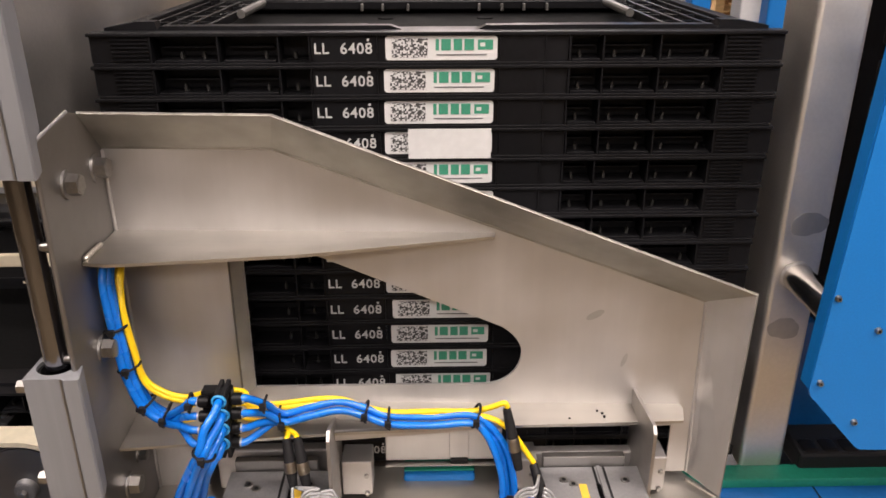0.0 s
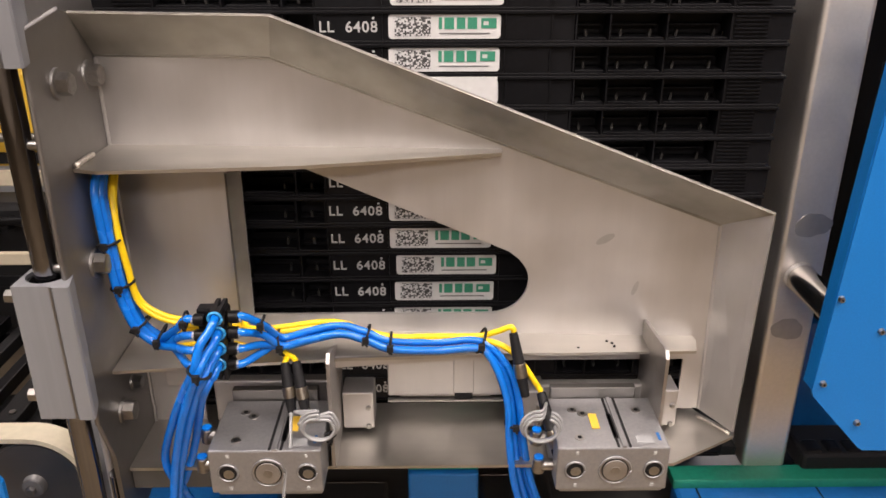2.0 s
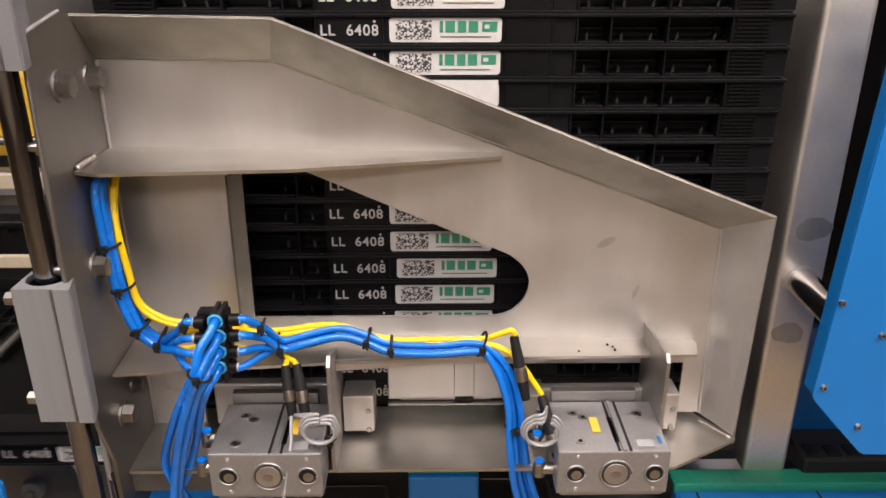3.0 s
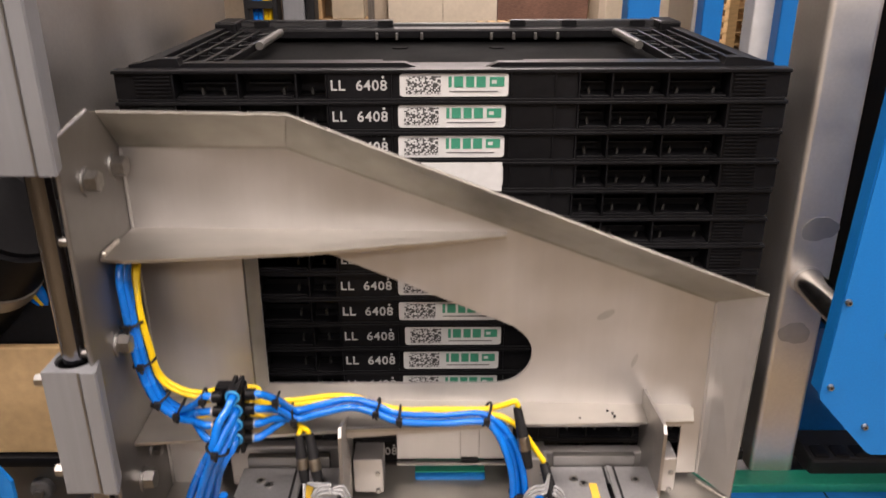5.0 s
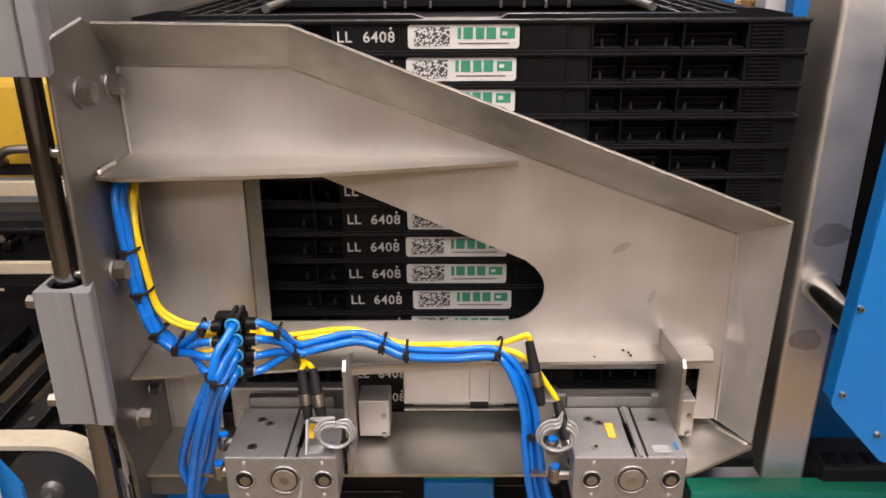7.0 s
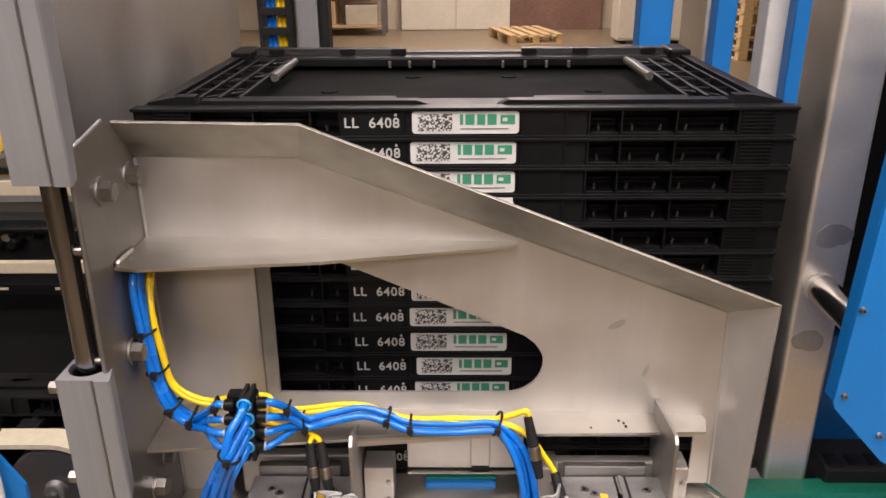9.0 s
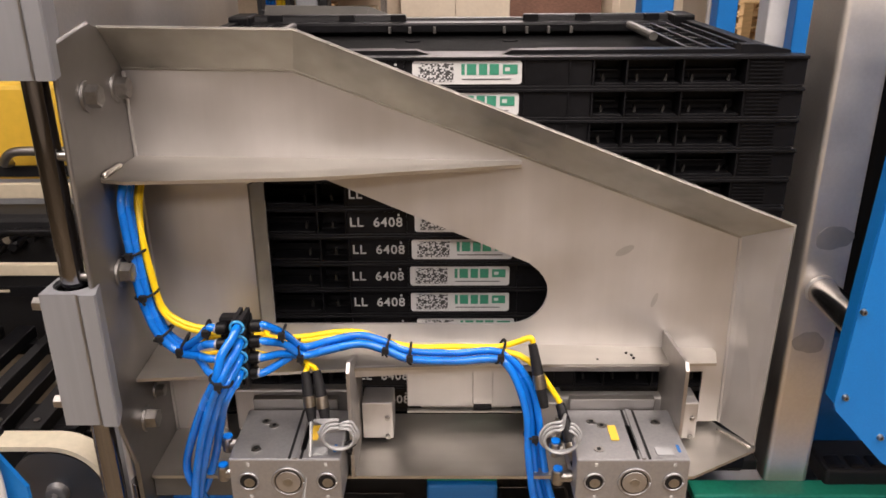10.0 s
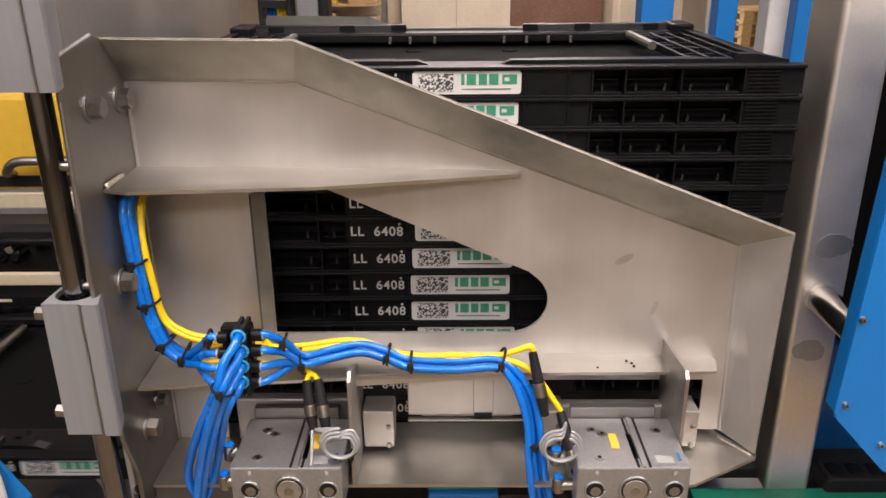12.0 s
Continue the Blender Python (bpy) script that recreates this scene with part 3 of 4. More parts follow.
def carriage():
    c = thing("lifting_carriage", "stainless steel lifting bracket with blue air tubes and yellow cables", "machine part", pose(0, 0, Z))
    main = bracket_sheets(c, -0.0551, 1, STEEL)
    side_plate(c)
    for cx, cz, w, h, lean in ((0.1400, -0.2300, 0.009, 0.0035, 0.5), (0.1705, -0.2780, 0.0022, 0.0075, -0.3)):
        loop = [(cx + w * math.cos(a) * math.cos(lean) - h * math.sin(a) * math.sin(lean), cz + w * math.cos(a) * math.sin(lean) + h * math.sin(a) * math.cos(lean)) for a in [2 * math.pi * k / 24 for k in range(24)]]
        part("smudge", slab(B(), loop, "y", -0.05525, -0.0550), SMUDGE, main, "dull smudge on the steel")
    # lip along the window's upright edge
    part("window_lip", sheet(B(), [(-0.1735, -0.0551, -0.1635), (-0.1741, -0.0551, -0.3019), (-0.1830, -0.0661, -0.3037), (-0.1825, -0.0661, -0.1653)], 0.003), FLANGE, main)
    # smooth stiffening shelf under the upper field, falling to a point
    part("shelf", sheet(B(), [(-0.279, -0.0551, -0.1427), (0.0470, -0.0551, -0.1481), (0.0462, -0.0619, -0.1496), (-0.120, -0.1000, -0.1489), (-0.262, -0.1267, -0.1442), (-0.279, -0.1267, -0.1423)], 0.003), STEEL_TONED, c, "tapering stainless stiffening shelf")
    part("weld_bead", hose(B(), [(-0.277, -0.1246, -0.1402), (-0.277, -0.1085, -0.1401), (-0.277, -0.0932, -0.1406)], 0.0022, 8, 3), WELD, c)
    part("lower_shelf", sheet(B(), [(-0.279, -0.0551, -0.3145), (0.2280, -0.0551, -0.3271), (0.2300, -0.0610, -0.3280), (0.2250, -0.0797, -0.3290), (0.0634, -0.0915, -0.3232), (-0.0922, -0.1034, -0.3202), (-0.279, -0.1254, -0.3179)], 0.003), STEEL_TONED, c, "lower stainless shelf that carries the tubes")
    part("front_skirt", sheet(B(), [(-0.10, -0.1004, -0.3207), (0.066, -0.0877, -0.3240), (0.066, -0.0877, -0.3279), (-0.10, -0.1004, -0.3313)], 0.002), STEEL, c)
    for x, y in ((0.150, -0.072), (0.146, -0.068), (0.151, -0.077), (0.118, -0.080)):
        part("drilled_hole", rod(B(), (x, y, -0.3295), (x, y, -0.3242), 0.0012, seg=8), RUBBER, c)
    # floor of the bracket
    part("bottom_plate", slab(B(), [(-0.279, -0.0300), (0.236, -0.0300), (0.246, -0.0509), (0.2700, -0.0831), (0.2680, -0.0882), (0.2000, -0.1275), (-0.279, -0.1275)], "z", -0.4180, -0.4150), STEEL_TONED, c, "stainless floor plate of the bracket")
    part("weld_bead", hose(B(), [(0.2425, -0.0570, -0.4142), (0.2520, -0.0690, -0.4142), (0.2640, -0.0860, -0.4142)], 0.0013, 8, 4), WELD, c)
    # dark grey here is the steel apron's shade, put into its colour
    part("front_apron", sheet(B(), [(-0.279, -0.1237, -0.4182), (-0.195, -0.1237, -0.4182), (-0.195, -0.1237, -0.4395), (-0.279, -0.1237, -0.4395)], 0.003), DARK_GREY, c, "steel front apron, its shade coloured dark grey")
    part("cross_beam", box(B(), 0.060, 0.214, -0.0704, -0.0584, -0.4069, -0.3701, 0.002), STEEL, c, "stainless cross beam")
    part("cross_beam", box(B(), -0.215, -0.108, -0.0704, -0.0584, -0.4069, -0.3624, 0.002), STEEL, c, "stainless cross beam")
    # upright ribs
    part("rib", slab(B(), [(-0.0576, -0.3284), (-0.0576, -0.4068), (-0.1271, -0.4178), (-0.1339, -0.4102), (-0.1339, -0.3076), (-0.1271, -0.3007)], "x", -0.1000, -0.0970), DULL, c, "upright stainless rib")
    part("rib", slab(B(), [(-0.0559, -0.3088), (-0.0559, -0.4065), (-0.1237, -0.4173), (-0.1297, -0.4095), (-0.1297, -0.3079), (-0.1246, -0.3018)], "x", 0.1815, 0.1845), DULL, c, "upright stainless rib")
    # gripper pads and their blocks
    pad = part("gripper_pad", box(B(), -0.0560, 0.0600, -0.0427, -0.0387, -0.3983, -0.3354, 0.001), STEEL, c, "pale stainless gripper pad with upright strap")
    part("strap", box(B(), 0.0075, 0.0270, -0.0452, -0.0422, -0.3940, -0.3359, 0.0008), STEEL, pad)
    part("strap_clip", box(B(), 0.0085, 0.0260, -0.0454, -0.0444, -0.4000, -0.3942, 0.0005), RUBBER, pad)
    part("foot_strip", box(B(), -0.0560, 0.0600, -0.0479, -0.0419, -0.4024, -0.4000, 0.0005), ZINC, pad)
    for x0, x1 in ((-0.0955, -0.0670), (0.0660, 0.0900), (0.1980, 0.2140)):
        blk = part("guide_block", box(B(), x0, x1, -0.0803, -0.0520, -0.4086, -0.3704, 0.0012), STEEL, c)
        part("cover", box(B(), x0 + 0.001, x1 - 0.001, -0.0786, -0.0761, -0.4094, -0.3819, 0.0006), STEEL_DARK, blk)
        for z in (-0.386, -0.406):
            hex_bolt("screw", (x1 - 0.005, -0.0784, z), (0, -1, 0), blk, 0.0026, 0.002, False)
    # bolts of the side plate
    for x, y, z in ((-0.2795, -0.1251, -0.0795), (-0.2795, -0.0720, -0.0825), (-0.2795, -0.1188, -0.2225), (-0.2795, -0.1171, -0.3620)):
        hex_bolt("hex_bolt", (x, y, z), (1, 0, 0), c, 0.0088, 0.0085)
    hex_bolt("hex_bolt", (-0.2795, -0.0890, -0.3508), (1, 0, 0), c, 0.0060, 0.006)
    hex_bolt("hex_bolt", (-0.2795, -0.0780, -0.2010), (1, 0, 0), c, 0.0060, 0.003)
    part("angle_clip", box(B(), -0.262, -0.226, -0.0597, -0.0552, -0.3748, -0.3429, 0.001), STEEL, c)
    for z in (-0.1156, -0.2089):
        part("spigot", rod(B(), (-0.302, -0.1585, z), (-0.2835, -0.1585, z), 0.0022, 0.004, 12), ZINC, c)
    for z in (-0.1557,):
        hex_bolt("hex_nut", (-0.2835, -0.1458, z), (-1, 0, 0), c, 0.0055, 0.004, False)
    # bearing housings on the guide rod
    for z0, z1 in ((-0.3283, -0.2150), (-0.0595, 0.0815)):
        prof = [(-0.3160, -0.1775), (-0.2870, -0.1775), (-0.2850, -0.1795), (-0.2745, -0.1795), (-0.2735, -0.1775), (-0.2850, -0.1375), (-0.3120, -0.1375), (-0.3160, -0.1465)]
        ring = [(-0.2985 + 0.0150 * math.cos(a), -0.1570 + 0.0150 * math.sin(a)) for a in [2 * math.pi * k / 24 for k in range(24)]]
        h = part("bearing_housing", slab(B(), prof, "z", z0, z1, [ring]), ALU_PAINT, c, "grey extruded aluminium bearing housing")
        part("bushing", slab(B(), [(-0.2985 + 0.0151 * math.cos(a), -0.1570 + 0.0151 * math.sin(a)) for a in [2 * math.pi * k / 24 for k in range(24)]], "z", z0 + 0.003, z1 - 0.003, [[(-0.2985 + 0.0128 * math.cos(a), -0.1570 + 0.0128 * math.sin(a)) for a in [2 * math.pi * k / 24 for k in range(24)]]]), RUBBER, h)
        part("groove", box(B(), -0.2885, -0.2870, -0.1782, -0.1770, z0 + 0.0005, z1 - 0.0005), STEEL_DARK, h)
        for z in (z0 + 0.016, z1 - 0.012):
            hex_bolt("clamp_screw", (-0.3160, -0.1680, z), (-1, 0, 0), h, 0.0056, 0.0075, False)
    pneumatic_cylinder(c, -0.1960, -0.1035, 0.020)
    pneumatic_cylinder(c, 0.0895, 0.1820, -0.010)
    # valve manifold
    lefts = [(-0.2031, -0.1320, -0.2664), (-0.2039, -0.1320, -0.2808), (-0.2047, -0.1320, -0.2944), (-0.2054, -0.1320, -0.3083)]
    rights = [(-0.1663, -0.1320, -0.2641), (-0.1682, -0.1320, -0.2784), (-0.1706, -0.1320, -0.2931), (-0.1725, -0.1320, -0.3074)]
    rings = [(-0.1838, -0.1416, -0.2614), (-0.1826, -0.1416, -0.2746), (-0.1837, -0.1416, -0.2884), (-0.1853, -0.1416, -0.3031)]
    zt, zb = lefts[0][2] + 0.008, lefts[3][2] - 0.008
    man = part("manifold", box(B(), lefts[3][0] + 0.004, rights[3][0] - 0.004, -0.1300, -0.1180, zb, zt, 0.0015), BLACK_SHINY, c, "black push-in tube manifold")
    part("clamp_plate", box(B(), rights[3][0] - 0.0155, rights[3][0] - 0.0120, -0.1395, -0.1150, zb - 0.002, zt + 0.003, 0.0006), RUBBER, man)
    part("clamp_plate", box(B(), rights[3][0] - 0.0100, rights[3][0] - 0.0065, -0.1395, -0.1150, zb - 0.002, zt + 0.003, 0.0006), RUBBER, man)
    for k in range(4):
        for s, p in ((-1, lefts[k]), (1, rights[k])):
            col = part("push_in_collar", rod(B(), (p[0] - s * 0.0085, p[1], p[2]), p, 0.0052, seg=16, bevel=0.0008), BLACK_SHINY, man)
            part("release_ring", rod(B(), p, (p[0] + s * 0.0016, p[1], p[2]), 0.0042, seg=16), GREY_WIRE, col)
        g = rings[k]
        f = part("push_in_collar", rod(B(), (g[0], -0.1285, g[2]), (g[0], -0.1395, g[2]), 0.0058, seg=18, bevel=0.0008), BLACK_SHINY, man)
        part("release_ring", hose(B(), [(g[0] + 0.0052 * math.cos(a), -0.1405, g[2] + 0.0052 * math.sin(a)) for a in [2 * math.pi * i / 18 for i in range(19)]], 0.0013, 8, 1), CYAN, f, "pale blue release ring")
    # blue tubes: down from the shelf to the manifold
    run = [(-0.2725, -0.0900, -0.1490), (-0.2728, -0.1040, -0.1660), (-0.2716, -0.1070, -0.1900), (-0.2704, -0.1060, -0.2173), (-0.2673, -0.1060, -0.2525), (-0.2581, -0.1060, -0.2840), (-0.2415, -0.1060, -0.3003)]
    for k, (ox, oy) in enumerate(((-0.0045, 0.0), (0.0030, -0.002), (-0.001, -0.0065), (0.002, 0.005))):
        p = lefts[k]
        path = [(p[0] + ox * min(0.85, 0.4 + 0.15 * i), p[1] + oy, p[2] - 0.6 * ox) for i, p in enumerate(run)] + [((run[-1][0] + p[0]) / 2 - 0.001, -0.1200 + oy * 0.4, run[-1][2] * 0.45 + p[2] * 0.55), (p[0] - 0.007, p[1], p[2]), (p[0] + 0.003, p[1], p[2])]
        part("air_tube", hose(B(), path, 0.0034, 10, 8), BLUE_TUBE, c, "blue polyurethane air tube")
    for k, o in enumerate((0.0, 0.005)):
        path = [(-0.2690 + o * 0.3, -0.0760, -0.1520), (-0.2680 + o * 0.4, -0.0932, -0.1715), (-0.2638, -0.1034, -0.1989), (-0.2606, -0.1034, -0.2334), (-0.2564, -0.1034, -0.2600), (-0.2434, -0.1034, -0.2738), (-0.2237, -0.1017, -0.2816), (-0.2080, -0.0818, -0.2887 - o), (-0.1800, -0.0801, -0.2904 - o), (-0.1695, -0.0949, -0.2943), (-0.1399, -0.0975, -0.2920), (-0.1104, -0.1000, -0.2865), (-0.0887, -0.1017, -0.2863), (-0.0676, -0.1017, -0.2945), (-0.0438, -0.1017, -0.3001), (-0.0101, -0.1017, -0.2998), (0.0259, -0.1034, -0.2990)]
        path = [(p[0], p[1] - o * 0.2, p[2] - o * 0.7) for p in path]
        path += [(0.0423, -0.1060, -0.2934), (0.0534, -0.1085, -0.2878), (0.0568, -0.1085, -0.2921)] if k == 0 else [(0.0448, -0.1085, -0.3045), (0.0594, -0.1102, -0.3152), (0.0730, -0.1119, -0.3349), (0.0812, -0.1136, -0.3480)]
        part("sensor_cable", hose(B(), path, 0.0026, 10, 7), YELLOW_WIRE, c, "yellow sensor cable")
    for k, z in enumerate((-0.3008, -0.3153)):
        part("sensor_cable", hose(B(), [(-0.232, -0.0983, z + 0.006), (-0.215, -0.0848, z + 0.001), (-0.190, -0.0831, z), (-0.165, -0.0882, z - 0.001), (-0.145, -0.0966, -0.3056)], 0.0022, 8, 7), YELLOW_WIRE, c, "yellow sensor cable")
    # tubes from the manifold along the lower shelf and down
    trunk = [(-0.1398, -0.1034, -0.3039), (-0.1179, -0.1034, -0.2981), (-0.0912, -0.1034, -0.2923), (-0.0700, -0.1034, -0.2984), (-0.0487, -0.1034, -0.3073), (-0.0102, -0.1034, -0.3093), (0.0235, -0.1051, -0.3063), (0.0378, -0.1085, -0.3127), (0.0502, -0.1119, -0.3319), (0.0570, -0.1153, -0.3582), (0.0598, -0.1187, -0.3910), (0.0662, -0.1204, -0.4325), (0.0767, -0.1221, -0.4694)]
    offs = ((0.0, 0.0, 0.0048), (0.001, -0.006, 0.0), (0.0, 0.001, -0.0046), (0.001, 0.006, 0.001))
    for k, (ox, oy, oz) in enumerate(offs):
        p = rights[k]
        path = [(p[0] - 0.003, p[1], p[2]), (p[0] + 0.004, p[1], p[2]), (p[0] + 0.016, -0.1180, p[2] * 0.6 + trunk[0][2] * 0.4)]
        for i, p in enumerate(trunk):
            bend = max(0.0, min(1.0, (i - 6) / 2))
            side = (1, -1, -0.2, 0.4)[k] * bend * (0.0055 + 0.0012 * max(0, i - 9))
            path.append((p[0] + ox + side, p[1] + oy, p[2] + oz * (1 - bend)))
        part("air_tube", hose(B(), path, 0.0033, 10, 7), BLUE_TUBE, c, "blue polyurethane air tube")
    # front tubes hanging from the manifold
    falls = (
        [(-0.1928, -0.1592, -0.2766), (-0.1977, -0.1632, -0.2944), (-0.2104, -0.1563, -0.3180), (-0.2267, -0.1468, -0.3529), (-0.2421, -0.1356, -0.3937), (-0.2423, -0.1331, -0.4147), (-0.2368, -0.1271, -0.4343), (-0.2328, -0.1204, -0.4551)],
        [(-0.1893, -0.1568, -0.2859), (-0.1940, -0.1639, -0.2958), (-0.2051, -0.1596, -0.3185), (-0.2198, -0.1518, -0.3576), (-0.2341, -0.1407, -0.4075), (-0.2419, -0.1390, -0.4547)],
        [(-0.1888, -0.1536, -0.2986), (-0.1936, -0.1600, -0.3066), (-0.2038, -0.1539, -0.3278), (-0.2199, -0.1443, -0.3743), (-0.2349, -0.1331, -0.4257), (-0.2397, -0.1322, -0.4607)],
        [(-0.1898, -0.1504, -0.3106), (-0.1936, -0.1553, -0.3170), (-0.2006, -0.1482, -0.3330), (-0.2094, -0.1368, -0.3600), (-0.2217, -0.1246, -0.3993), (-0.2322, -0.1229, -0.4279), (-0.2437, -0.1204, -0.4487)],
    )
    for k, fall in enumerate(falls):
        g = rings[k]
        path = [(g[0], -0.1370, g[2]), (g[0], -0.1450, g[2] - 0.0005), (g[0] - 0.002, -0.1500, g[2] - 0.005), *fall]
        part("air_tube", hose(B(), path, 0.0036, 10, 8), BLUE_TUBE, c, "blue polyurethane air tube")
    # elbow fittings at the cylinders
    for x, y, z, s in ((-0.1960, -0.1237, -0.3834, -1), (-0.1960, -0.1441, -0.3982, -1), (0.0895, -0.1271, -0.3859, -1), (0.0895, -0.1458, -0.4004, -1)):
        fit = part("elbow_fitting", rod(B(), (x, y, z), (x + s * 0.014, y, z), 0.0052, seg=14, bevel=0.0006), ZINC, c)
        part("elbow_body", rod(B(), (x + s * 0.012, y, z - 0.007), (x + s * 0.012, y, z + 0.007), 0.0054, seg=14, bevel=0.0008), ZINC, fit)
        part("release_ring", rod(B(), (x + s * 0.012, y, z + 0.007), (x + s * 0.012, y, z + 0.0085), 0.0042, seg=14), BLUE_TUBE, fit)
    # sensor plugs: black moulded plugs with knurled nuts
    def plug(a, b, r=0.0052):
        a, b = Vector(a), Vector(b)
        d = (b - a).normalized()
        p = part("sensor_plug", rod(B(), a, a + (b - a) * 0.48, r * 0.72, r, 16, 0.0006), RUBBER, c, "black cable plug")
        part("knurled_nut", rod(B(), a + (b - a) * 0.48, a + (b - a) * 0.70, r * 1.04, seg=12, bevel=0.0006), BRASS, p)
        part("socket_body", rod(B(), a + (b - a) * 0.70, b, r * 0.95, r * 0.7, 16, 0.0006), RUBBER, p)
    plug((-0.1365, -0.1187, -0.3143), (-0.1308, -0.1339, -0.3543))
    plug((-0.1270, -0.1187, -0.3132), (-0.1188, -0.1356, -0.3556))
    plug((0.0557, -0.1102, -0.2922), (0.0664, -0.1271, -0.3447))
    plug((0.0810, -0.1153, -0.3480), (0.0980, -0.1526, -0.4038), 0.0056)
    for k, (a, b) in enumerate((((-0.1374, -0.1085, -0.3148), (-0.1366, -0.1187, -0.3154)), ((-0.1309, -0.1102, -0.3150), (-0.1271, -0.1187, -0.3143)))):
        part("sensor_cable", hose(B(), [(-0.1464, -0.1017, -0.3099), a, b], 0.0024, 8, 6), YELLOW_WIRE, c)
    # thin grey sensor leads in loops
    def coil(cx, cy, cz, r, start, end, turns):
        for k in range(turns):
            rr = r + 0.0016 * (k - 1)
            loop = [(cx + rr * math.cos(a), cy + 0.12 * rr * -math.sin(a) + 0.002 * k, cz + 0.95 * rr * math.sin(a) + 0.0008 * k) for a in [0.5 * math.pi + 2 * math.pi * i / 12 for i in range(12)]]
            part("sensor_lead", hose(B(), [start, *loop, end], 0.0013, 8, 5), GREY_WIRE, c, "thin grey sensor lead")
    coil(*(-0.1042, -0.1644, -0.3497), 0.0140, (-0.1267, -0.1441, -0.3463), (-0.1212, -0.1610, -0.3465), 3)
    coil(*(0.0761, -0.1627, -0.3534), 0.0150, (0.0844, -0.1271, -0.3516), (0.0903, -0.1458, -0.3590), 3)
    part("sensor_lead", hose(B(), [(-0.1307, -0.1390, -0.3509), (-0.1293, -0.1610, -0.3696), (-0.1351, -0.1653, -0.4002), (-0.1388, -0.1653, -0.4296)], 0.0014, 8, 7), GREY_WIRE, c, "thin grey sensor lead")
    for k in range(2):
        part("sensor_switch", box(B(), (-0.1415, 0.1350)[k] + 0.0030, (-0.1415, 0.1350)[k] + 0.0075, -0.1533, -0.1179, -0.3713, -0.3686, 0.0006), BLACK_SHINY, c, "slim sensor switch in the slot")
    # ties
    for p, d, r in (((-0.2715, -0.1068, -0.2096), (0.2, 0, -1), 0.0095), ((-0.2657, -0.1068, -0.2470), (0.3, 0, -1), 0.0095), ((-0.2568, -0.1068, -0.2836), (0.7, 0, -1), 0.0100), ((-0.2415, -0.1068, -0.2955), (1, 0, -0.5), 0.0110),
                    ((-0.2112, -0.1281, -0.2689), (1, 0, -0.1), 0.0070), ((-0.1515, -0.1222, -0.2748), (1, 0, -0.4), 0.0062), ((-0.1408, -0.1034, -0.3039), (1, 0, 0.2), 0.0110), ((-0.0686, -0.1026, -0.2978), (1, 0, -0.4), 0.0090),
                    ((-0.0482, -0.1026, -0.3056), (1, 0, -0.1), 0.0090), ((0.0291, -0.1060, -0.3020), (1, 0, -0.4), 0.0105), ((0.0593, -0.1187, -0.3762), (0.1, 0, -1), 0.0085), ((-0.1948, -0.1608, -0.2976), (-0.4, 0, -1), 0.0088), ((-0.0983, -0.1441, -0.3700), (0.3, 0, -1), 0.0045)):
        cable_tie(p, d, r, c)
    return c


CARRIAGE = carriage()


def far_carriage():
    c = thing("far_lifting_bracket", "dark grey lifting bracket behind the crate stack", "machine part", pose(0, 0, Z - 0.0275))
    # the far bracket is one even dark grey
    bracket_sheets(c, 0.440, -1, DARK_GREY)
    return c


FAR_CARRIAGE = far_carriage()


# ---- machine frame ----
def frame_post():
    p = thing("machine_post", "brushed stainless machine post with a dull stain", "post")
    prof = []
    for cx, cy, a0 in ((0.3690, 0.0720, 0), (0.3315, 0.0720, 90), (0.3315, 0.0130, 180), (0.3690, 0.0130, 270)):
        prof += [(cx + 0.005 * math.cos(radians(a0 + 15 * k)), cy + 0.005 * math.sin(radians(a0 + 15 * k))) for k in range(7)]
    part("square_tube", slab(B(), prof, "z", -0.451, 0.45), POST_STEEL, p)
    def blot(cx, cz, w, h, seed):
        q = lambda a: 1 + 0.10 * math.sin(2 * a + seed) + 0.06 * math.sin(3 * a + 2 * seed) + 0.03 * math.sin(7 * a)
        loop = [(cx + w * q(a) * math.cos(a), cz + h * q(a) * math.sin(a)) for a in [2 * math.pi * k / 48 for k in range(48)]]
        part("dull_patch", slab(B(), loop, "y", 0.0078, 0.0081), PATCH, p, "dull stain on the steel")
    blot(0.3540, -0.168, 0.0165, 0.013, 1)
    blot(0.3480, -0.281, 0.0150, 0.013, 2)
    stub = part("cross_tube", rod(B(), (0.3500, 0.012, -0.2220), (0.3500, -0.0820, -0.2220), 0.0142, seg=28), TUBE_STEEL, p, "polished round stainless cross tube")
    part("tube_collar", rod(B(), (0.3500, 0.0080, -0.2220), (0.3500, 0.0030, -0.2220), 0.0156, seg=28, bevel=0.001), STEEL, stub)
    return p


frame_post()


def blue_guard():
    g = thing("blue_guard_panel", "blue powder-coated guard panel with small screws", "panel")
    loop = [(0.3490, 0.0444), (0.3325, -0.2914), (0.3345, -0.2982), (0.3870, -0.3553), (0.3920, -0.3582), (0.62, -0.3640), (0.62, 0.0444)]
    part("panel_sheet", slab(B(), loop, "y", -0.0880, -0.0845), BLUE_PAINT, g)
    part("folded_edge", sheet(B(), [(0.3480, -0.0860, 0.0444), (0.3322, -0.0860, -0.2914), (0.3322, -0.0700, -0.2914), (0.3480, -0.0700, 0.0444)], 0.002), BLUE_PAINT, g)
    for x, z in ((0.3408, -0.1992), (0.3824, -0.2310), (0.3407, -0.2842), (0.3801, -0.3267)):
        s = part("panel_screw", rod(B(), (x, -0.0912, z), (x, -0.0880, z), 0.0024, 0.0032, 14), ZINC, g)
        part("socket", rod(B(), (x, -0.0916, z), (x, -0.0905, z), 0.0012, seg=6), RUBBER, s)


blue_guard()


